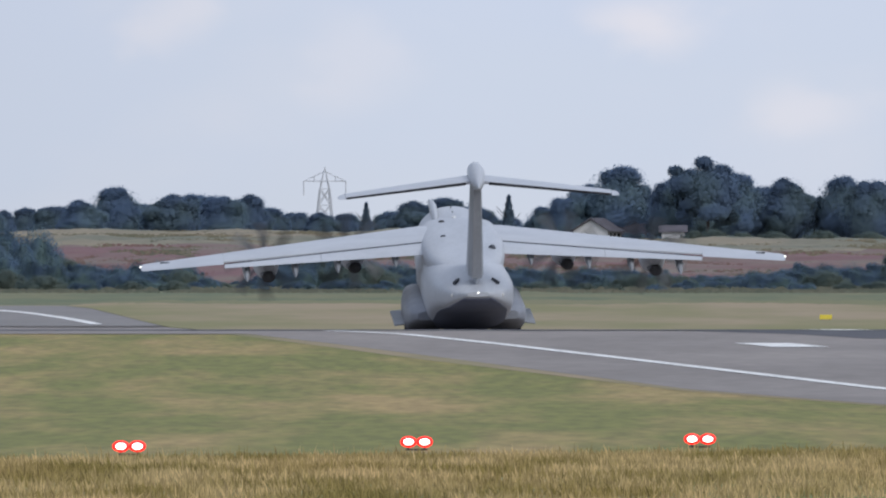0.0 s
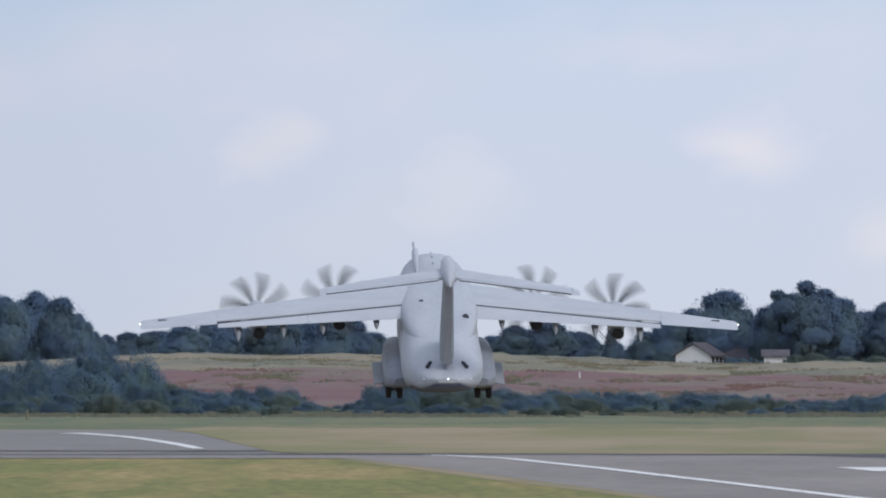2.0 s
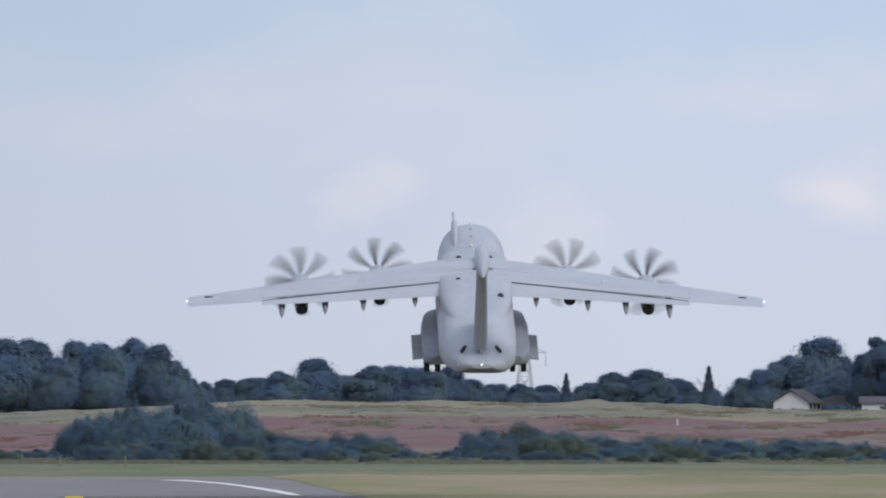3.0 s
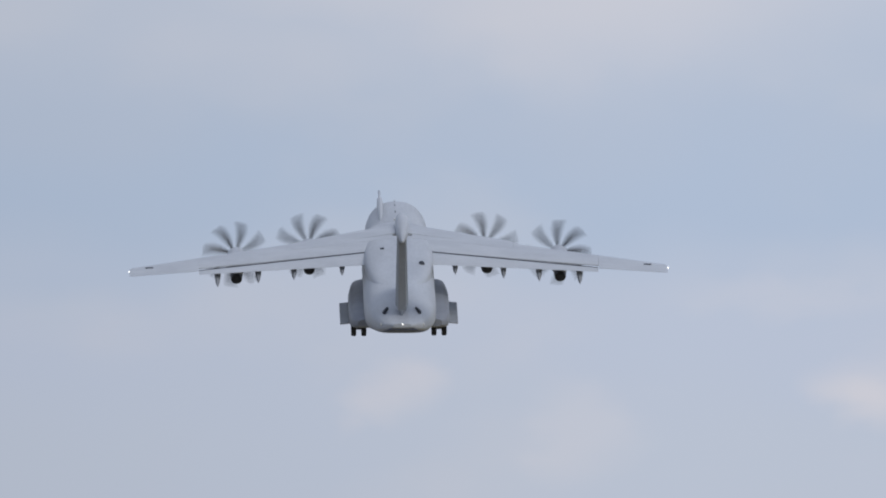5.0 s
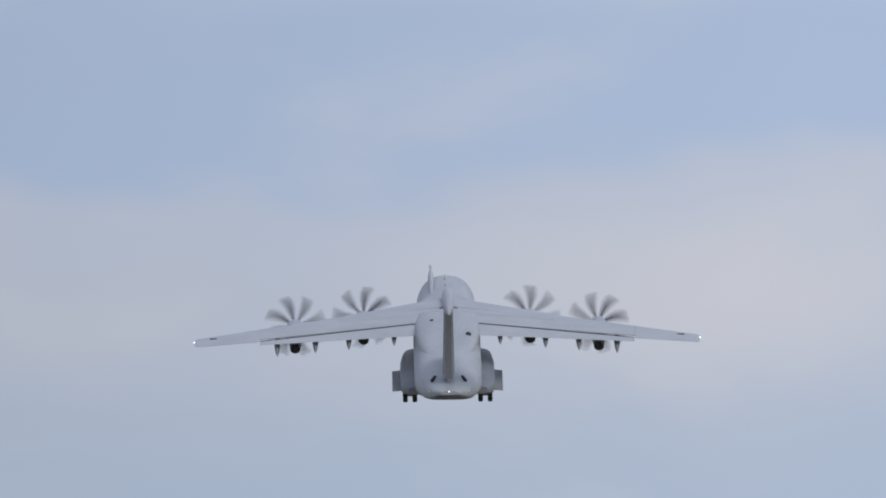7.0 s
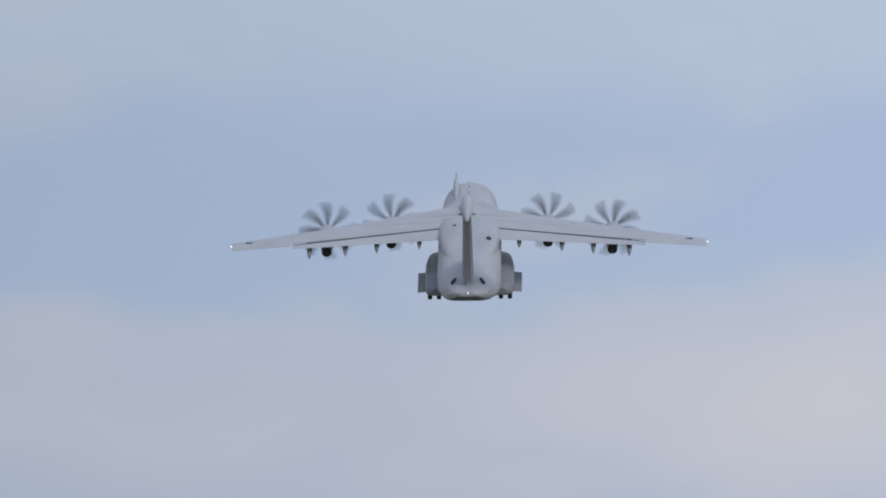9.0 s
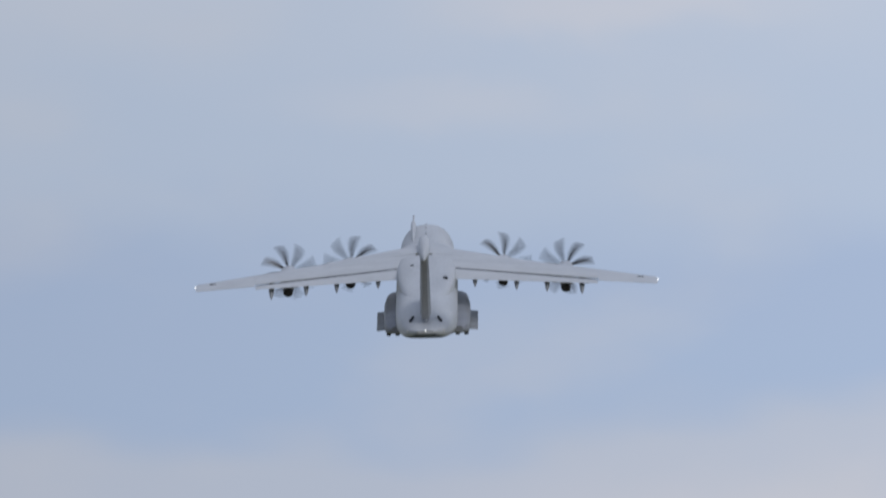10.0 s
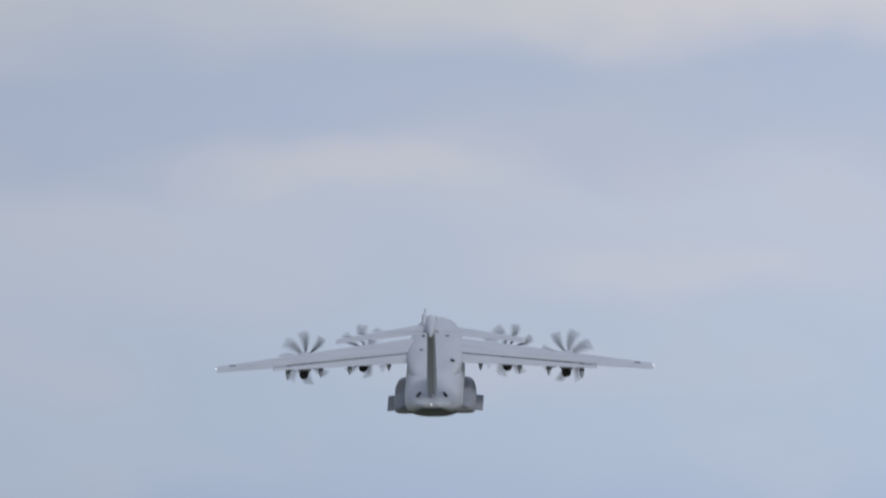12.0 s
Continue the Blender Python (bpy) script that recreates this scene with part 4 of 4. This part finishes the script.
# kind, seed, bearing, rise, distance, breadth
SKYLINE = [
    ('broad', 1, -27.92, 6.06, 2950, 0.90),
    ('broad', 2, -26.79, 6.04, 2980, 0.72),
    ('broad', 3, -25.70, 5.22, 2940, 0.80),
    ('broad', 1, -24.83, 5.96, 2990, 0.70),
    ('broad', 2, -23.70, 5.86, 2950, 0.75),
    ('broad', 3, -22.31, 6.08, 2970, 0.72),
    ('broad', 1, -21.22, 5.81, 2960, 0.70),
    ('broad', 3, -20.43, 5.07, 2960, 0.62),
    ('broad', 2, -19.84, 4.33, 2970, 0.80),
    ('broad', 2, -23.00, 5.52, 2985, 0.80),
    ('broad', 2, -29.29, 5.96, 2960, 0.90),
    ('broad', 3, -31.02, 6.21, 2960, 0.90),
    ('broad', 2, -27.31, 4.85, 2990, 1.20),
    ('broad', 3, -24.34, 4.85, 2995, 1.20),
    ('broad', 1, -21.74, 4.85, 2990, 1.10),
    ('broad', 3, -19.27, 4.18, 3050, 1.00),
    ('broad', 1, -18.28, 4.28, 3080, 1.20),
    ('broad', 2, -17.04, 4.35, 3060, 1.62),
    ('broad', 3, -15.81, 4.63, 3050, 1.35),
    ('broad', 1, -14.32, 5.19, 3060, 0.95),
    ('broad', 2, -13.08, 4.43, 3080, 1.62),
    ('broad', 3, -11.85, 4.87, 3050, 1.49),
    ('broad', 1, -10.86, 4.87, 3070, 1.49),
    ('broad', 2, -9.75, 4.80, 3060, 1.49),
    ('broad', 3, -8.51, 4.87, 3070, 0.90),
    ('broad', 1, -7.64, 4.28, 3080, 1.62),
    ('broad', 2, -6.53, 4.08, 3090, 1.50),
    ('broad', 3, -5.29, 4.08, 3080, 1.50),
    ('broad', 1, -4.18, 4.03, 3090, 1.50),
    ('spire', 6, -3.36, 4.53, 3040, 1.00),
    ('broad', 2, -2.33, 4.13, 3090, 1.40),
    ('broad', 3, -1.21, 4.58, 3060, 1.49),
    ('broad', 1, 0.15, 4.72, 3060, 1.49),
    ('broad', 2, 1.39, 4.33, 3080, 1.49),
    ('spire', 6, 2.87, 4.85, 3050, 1.00),
    ('broad', 3, 2.13, 3.93, 3080, 1.40),
    ('broad', 1, 4.35, 4.33, 3060, 0.90),
    ('broad', 2, 5.34, 4.72, 3060, 0.90),
    ('broad', 3, 6.33, 5.32, 3080, 1.10),
    ('broad', 1, 7.77, 6.11, 3060, 1.12),
    ('broad', 2, 9.05, 4.85, 3090, 1.00),
    ('broad', 2, 10.04, 5.52, 3050, 0.80),
    ('broad', 3, 10.91, 5.96, 3060, 0.80),
    ('pine', 4, 11.58, 6.53, 3040, 0.95),
    ('broad', 1, 12.76, 5.81, 3060, 0.80),
    ('broad', 2, 13.88, 5.22, 3070, 0.90),
    ('broad', 3, 15.04, 5.59, 3060, 0.80),
    ('pine', 5, 16.23, 4.85, 3070, 1.00),
    ('broad', 1, 17.46, 5.66, 3060, 0.80),
    ('broad', 2, 18.58, 5.47, 3050, 0.85),
    ('broad', 3, 19.94, 5.42, 3060, 0.90),
    ('broad', 1, 21.17, 5.71, 3060, 1.00),
    ('broad', 1, -31.26, 3.74, 3094, 1.70),
    ('broad', 2, -30.23, 3.66, 3105, 1.70),
    ('broad', 3, -29.19, 3.74, 3109, 1.70),
    ('broad', 1, -28.15, 3.66, 3105, 1.70),
    ('broad', 2, -27.11, 3.75, 3096, 1.70),
    ('broad', 3, -26.07, 3.77, 3116, 1.70),
    ('broad', 3, -25.03, 3.77, 3110, 1.70),
    ('broad', 1, -23.99, 3.83, 3094, 1.70),
    ('broad', 3, -22.95, 3.79, 3090, 1.70),
    ('broad', 3, -21.91, 3.69, 3095, 1.70),
    ('broad', 3, -20.88, 3.87, 3114, 1.70),
    ('broad', 1, -19.84, 3.68, 3098, 1.70),
    ('broad', 2, -18.80, 3.74, 3119, 1.70),
    ('broad', 2, -17.76, 3.71, 3119, 1.70),
    ('broad', 2, -16.72, 3.79, 3115, 1.70),
    ('broad', 3, -15.68, 3.77, 3119, 1.70),
    ('broad', 1, -14.64, 3.67, 3093, 1.70),
    ('broad', 1, -13.60, 3.85, 3096, 1.70),
    ('broad', 2, -12.56, 3.64, 3103, 1.70),
    ('broad', 3, -11.53, 3.67, 3103, 1.70),
    ('broad', 3, -10.49, 3.68, 3108, 1.70),
    ('broad', 2, -9.45, 3.75, 3103, 1.70),
    ('broad', 3, -8.41, 3.83, 3100, 1.70),
    ('broad', 3, -7.37, 3.66, 3090, 1.70),
    ('broad', 2, -6.33, 3.64, 3111, 1.70),
    ('broad', 3, -5.29, 3.84, 3117, 1.70),
    ('broad', 2, -4.25, 3.64, 3118, 1.70),
    ('broad', 3, -3.22, 3.74, 3112, 1.70),
    ('broad', 3, -2.18, 3.83, 3116, 1.70),
    ('broad', 3, -1.14, 3.82, 3093, 1.70),
    ('broad', 1, -0.10, 3.76, 3110, 1.70),
    ('broad', 2, 0.94, 3.86, 3115, 1.70),
    ('broad', 1, 1.98, 3.78, 3094, 1.70),
    ('broad', 1, 3.02, 3.81, 3114, 1.70),
    ('broad', 2, 4.06, 3.67, 3091, 1.70),
    ('broad', 3, 5.10, 3.73, 3091, 1.70),
    ('broad', 2, 6.13, 3.19, 3112, 1.70),
    ('broad', 3, 7.17, 3.19, 3100, 1.70),
    ('broad', 3, 8.21, 3.19, 3118, 1.70),
    ('broad', 2, 9.25, 3.19, 3106, 1.70),
    ('broad', 1, 10.29, 3.19, 3091, 1.70),
    ('broad', 2, 11.33, 3.88, 3093, 1.70),
    ('broad', 3, 12.37, 3.75, 3096, 1.70),
    ('broad', 2, 13.41, 3.81, 3098, 1.70),
    ('broad', 1, 14.44, 3.71, 3117, 1.70),
    ('broad', 2, 15.48, 3.81, 3094, 1.70),
    ('broad', 2, 16.52, 3.79, 3117, 1.70),
    ('broad', 3, 17.56, 3.79, 3117, 1.70),
    ('broad', 3, 18.60, 3.71, 3093, 1.70),
    ('broad', 3, 19.64, 3.64, 3115, 1.70),
    ('broad', 3, 20.68, 3.82, 3110, 1.70),
    ('broad', 3, 21.72, 3.71, 3119, 1.70),
]
for i, (shape, sd, u, v, d, w) in enumerate(SKYLINE):
    plant(shape, sd, u, v, d, w, i * 77 % 360)
# the scrub's outline: bearing and rise of its tops, from west to east
TOPS = [(-32, 1.3), (-28.1, 1.2), (-24.95, 1.35), (-24.8, 3.05), (-23.2, 3.3), (-20, 3.6), (-18.2, 3.4), (-17.5, 2.85), (-16.7, 2.15), (-15.3, 1.75), (-12.8, 1.95), (-11.3, 2), (-10.2, 1.5),
        (-9.8, 1.1), (-9.1, 1.1), (-8.7, 1.3), (-7.75, 1.4), (-7.4, 2.1), (-6.1, 2.4), (-3.4, 2.15), (-2, 1.95), (-1.6, 1.55), (-0.9, 1.9), (-0.2, 1.6), (0.4, 1.95), (1, 1.8), (3, 1.6),
        (3.4, 1.95), (4.7, 1.85), (5.1, 1.55), (6, 1.8), (8.4, 1.65), (9.8, 1.8), (10.6, 1.35), (13, 1.45), (15, 1.9), (18.9, 1.8), (19.3, 2.65), (22, 3.05)]


def scrub_top(u):
    for (a, va), (b, vb) in zip(TOPS, TOPS[1:]):
        if a <= u <= b:
            return va + (vb - va) * (u - a) / (b - a)
    return 1.3


def scrub_belt():
    rng = random.Random(21)
    for y0, share, step, olive in ((2425, 1.0, 0.9, 0.12), (2385, 0.76, 1.1, 0.3), (2335, 0.36, 1.6, 0.5)):
        u = -31.0
        while u < 21.5:
            y = y0 + rng.uniform(-14, 14)
            foot = (level(y) - EYE) / y * 1000
            want = min(scrub_top(u - 0.35), scrub_top(u + 0.35), scrub_top(u))
            rise = foot + (want - foot) * share * rng.uniform(0.82, 1.1)
            if want > 0.9 and rise - foot > 0.16:
                sd = rng.choice((14, 15)) if rng.random() < olive else rng.choice((11, 12, 13))
                tall = (rise - foot) * y / 5000
                plant("bush", sd, u, rise, y, max(0.6, min(1.2, 0.46 / tall)) * rng.uniform(0.85, 1.2), rng.uniform(-25, 25))
            u += step * rng.uniform(0.75, 1.25)
    # hedges at the back of the bank
    for sd, u, v, d, w in ((11, 6.0, 3.0, 2985, 0.9), (13, 6.75, 3.02, 2985, 0.8), (12, 7.55, 3.05, 2990, 0.9), (13, 8.35, 3.2, 2990, 0.9), (11, 9.1, 3.15, 2990, 0.9), (14, 9.75, 2.98, 2985, 0.8), (15, 10.9, 3.3, 2950, 0.9), (14, 11.8, 3.36, 2950, 1.1), (15, 13.0, 3.22, 2950, 1.2),
                           (14, 14.5, 3.24, 2950, 1.3), (15, 16.5, 3.3, 2950, 1.3), (14, 18.7, 3.24, 2950, 1.3), (15, 20.3, 3.3, 2950, 1.3)):
        plant("bush", sd, u, v, d, w, u * 9 % 40 - 20)


scrub_belt()


def bank_scrub(name, label, mat, count, lo, hi, size, seed, gaps):
    """Low tussocks strewn in drifts over the slope."""
    rng = random.Random(seed)
    verts, faces = [], []
    while len(faces) < count * 3:
        y = rng.uniform(lo, hi)
        x = rng.uniform(-75, 70)
        if noise.noise((x * 0.06 + seed, y * 0.02, seed)) < gaps:
            continue
        s = size * rng.uniform(0.5, 1.2)
        q = Euler((rng.uniform(-0.4, 0.2), rng.uniform(-0.5, 0.5), rng.uniform(-0.7, 0.7))).to_matrix()
        p, b = Vector((x, y, level(y, x) + s * 0.4)), len(verts)
        for v in ((-s, 0, -0.5 * s), (0.1 * s, -0.4 * s, -0.6 * s), (s, 0.1 * s, -0.2 * s), (0.3 * s, 0.3 * s, 0.6 * s), (-0.6 * s, 0, 0.5 * s)):
            verts.append(tuple(p + q @ Vector(v)))
        faces += [(b, b + 1, b + 2), (b, b + 2, b + 3), (b, b + 3, b + 4)]
    me = bpy.data.meshes.new(name)
    me.from_pydata(verts, [], faces)
    me.materials.append(mat)
    for f in me.polygons:
        f.use_smooth = True
    me.normals_split_custom_set_from_vertices([(0, -0.25, 0.97)] * len(verts))
    tagged(new(name, me), label, "scrub", kind="stuff")


bank_scrub("heather", "red-brown heather tussocks over the bank", HEATHER, 26000, 2440, 2570, 0.3, 3, -0.15)
bank_scrub("grass_tufts", "tan rough grass tufts along the bank's crest", TUFT, 24000, 2535, 2665, 0.32, 5, -0.2)
bank_scrub("meadow_tufts", "rank green grass tufts at the foot of the scrub", GORSE, 9000, 2300, 2390, 0.3, 4, -0.25)
bank_scrub("olive_scrub", "low olive scrub scattered over the bank", GORSE, 9000, 2440, 2600, 0.3, 8, 0.12)


# ---- pylons ----
def build_pylon():
    py = thing("electricity_pylon", "grey lattice steel pylon behind the trees, paled with painted haze", "pylon", "pylons on the skyline")
    H = 30.0
    def half(z): return 0.8 + 0.1 * (26.5 - z)
    bm = bmesh.new()
    zs = [-3, 0, 5, 9.5, 13.5, 17, 20, 23, 26]
    for sx in (-1, 1):
        for sy in (-1, 1):
            for a, b in zip(zs, zs[1:]):
                rod(bm, (sx * half(a), sy * half(a), a), (sx * half(b), sy * half(b), b), 0.17, k=5)
            rod(bm, (sx * half(26), sy * half(26), 26), (0, 0, H), 0.1, k=5)
    part("tower_leg", bm, GALV, py)
    bm = bmesh.new()
    for a, b in zip(zs, zs[1:]):
        for sy in (-1, 1):
            rod(bm, (-half(a), sy * half(a), a), (half(b), sy * half(b), b), 0.1, k=5)
            rod(bm, (half(a), sy * half(a), a), (-half(b), sy * half(b), b), 0.1, k=5)
            rod(bm, (-half(b), sy * half(b), b), (half(b), sy * half(b), b), 0.1, k=5)
    part("lattice", bm, GALV, py)
    for z, w in ((27.4, 3.9), (19.0, 4.2)):
        for s in (-1, 1):
            bm = bmesh.new()
            rod(bm, (0, 0.3, z), (s * w, 0, z), 0.13, k=5)
            rod(bm, (0, -0.3, z), (s * w, 0, z), 0.1, k=5)
            rod(bm, (0, 0, z + 1.8), (s * w, 0, z), 0.1, k=5)
            rod(bm, (s * w * 0.5, 0, z), (s * w * 0.5, 0, z + 0.9), 0.11, k=5)
            arm = part("crossarm", bm, GALV, py)
            bm = bmesh.new()
            rod(bm, (s * w, 0, z), (s * w, 0, z - 2.6), 0.12, k=6)
            part("insulator", bm, GALV, arm)
    return py


pylon = build_pylon()
pylon.matrix_basis = pose(-5.17 * 4.2, 4200, EYE + 6.06 * 4.2 - 30.0, 0, 0, 8)
copy_thing(pylon, pose(-28.6 * 4.0, 4000, EYE + 6.5 * 4.0 - 30.0, 0, 0, 8))


# ---- houses ----
def build_house(x, y, w, dp, wall, ridge, label):
    h = thing("house", label, "house", "houses behind the bank")
    bm = bmesh.new()
    box(bm, -w / 2, w / 2, -dp / 2, dp / 2, -0.5, wall)
    for s in (-1, 1):
        a = [bm.verts.new(p) for p in ((s * w / 2, -dp / 2, wall), (s * w / 2, dp / 2, wall), (s * w / 2, 0, ridge - 0.15))]
        bm.faces.new(a)
    part("wall", bm, RENDERED, h, smooth=False)
    bm = bmesh.new()
    for s in (-1, 1):
        ring = []
        for px in (-w / 2 - 0.4, w / 2 + 0.4):
            ring.append([(px, 0, ridge), (px, s * (dp / 2 + 0.4), wall - 0.25), (px, s * (dp / 2 + 0.4), wall - 0.1), (px, 0, ridge + 0.18)])
        loft(ring, bm)
    part("roof", bm, ROOF, h, "brown tiled roof", smooth=False)
    for px in (-w * 0.3, 0, w * 0.3) if w > 4 else ():
        bm = bmesh.new()
        box(bm, px - w * 0.08, px + w * 0.08, -dp / 2 - 0.04, -dp / 2 + 0.1, wall * 0.4, wall * 0.82)
        part("window", bm, GLASS, h, smooth=False)
    h.matrix_basis = pose(x, y, level(y))
    return h


build_house(6.75 * 3.05, 3050, 6.5, 4.8, 1.9, 3.4, "white rendered bungalow gable with a brown roof behind the bank").rotation_euler = (0, 0, radians(74))
build_house(8.45 * 3.06, 3058, 7.6, 6.0, 1.6, 3.7, "low house with a broad brown tiled roof")
build_house(10.1 * 3.0, 3010, 3.0, 2.6, 1.75, 2.3, "small white outbuilding beside a hedge")


# ---- tall dry grass before the lamps ----
def tall_grass():
    rng = random.Random(5)
    verts, faces = [], []
    for _ in range(60000):
        x = rng.uniform(-20, 20)
        y = 668 + 1.5 * max(-12, min(12, x)) + rng.gauss(0, 4) - 150 * rng.random() ** 1.5
        h, w, a = rng.uniform(0.12, 0.36), rng.uniform(0.012, 0.03), rng.uniform(-0.7, 0.7)
        if rng.random() < 0.06:
            h *= 1.5
        lean = rng.gauss(0.03, 0.08)
        b = len(verts)
        z = level(y) - 0.02
        c, s = math.cos(a) * w, math.sin(a) * w
        verts += [(x - c, y - s, z), (x + c, y + s, z), (x + lean * 0.4 + c * 0.6, y, z + h * 0.6), (x + lean, y, z + h)]
        faces += [(b, b + 1, b + 2), (b, b + 2, b + 3)]
    me = bpy.data.meshes.new("tall_grass")
    me.from_pydata(verts, [], faces)
    me.materials.append(STRAW)
    tagged(new("tall_grass", me), "tall straw-coloured dry grass in front of the lamps", "grass", kind="stuff")


tall_grass()


# ---- what moves ----
def motions():
    walk(plane, [(t, pose(x, y, z, up, bank, yaw)) for t, x, y, z, up, bank, yaw in FLIGHT])
    # the airscrews turn a fixed step each frame
    for k, (prop, hand) in enumerate(props):
        at = prop.location.copy()
        walk(prop, [(i / FPS, pose(*at, 0, hand * (k * 11 + 79 * i), 0)) for i in range(0, 12 * FPS + 1)])
    # the elevators are up for the rotation, then ease back
    for flap, side in elevators:
        hinge, axis = Vector((side * 0.75, -22.71, 12.9)), Vector((7.8, -1.74 * side, -0.585 * side))
        rows = []
        for t, up in ((0.0, 13), (1.0, 14.5), (1.6, 13), (2.2, 10), (2.7, 3), (3.5, 1), (12.0, 1)):
            turn = Matrix.Rotation(radians(-up), 4, axis)
            rows.append((t, Matrix.Translation(hinge) @ turn @ Matrix.Translation(-hinge)))
        walk(flap, rows)
    # the wheels fold up into the sponsons
    for gear in gears:
        walk(gear, [(t, pose(0, 0, up)) for t, up in ((0.0, 0.0), (0.8, -0.1), (7.4, -0.1), (8.3, 0.06), (9.0, 0.2), (10.0, 0.36), (11.0, 0.52), (11.6, 0.72), (12.0, 0.85))])


motions()
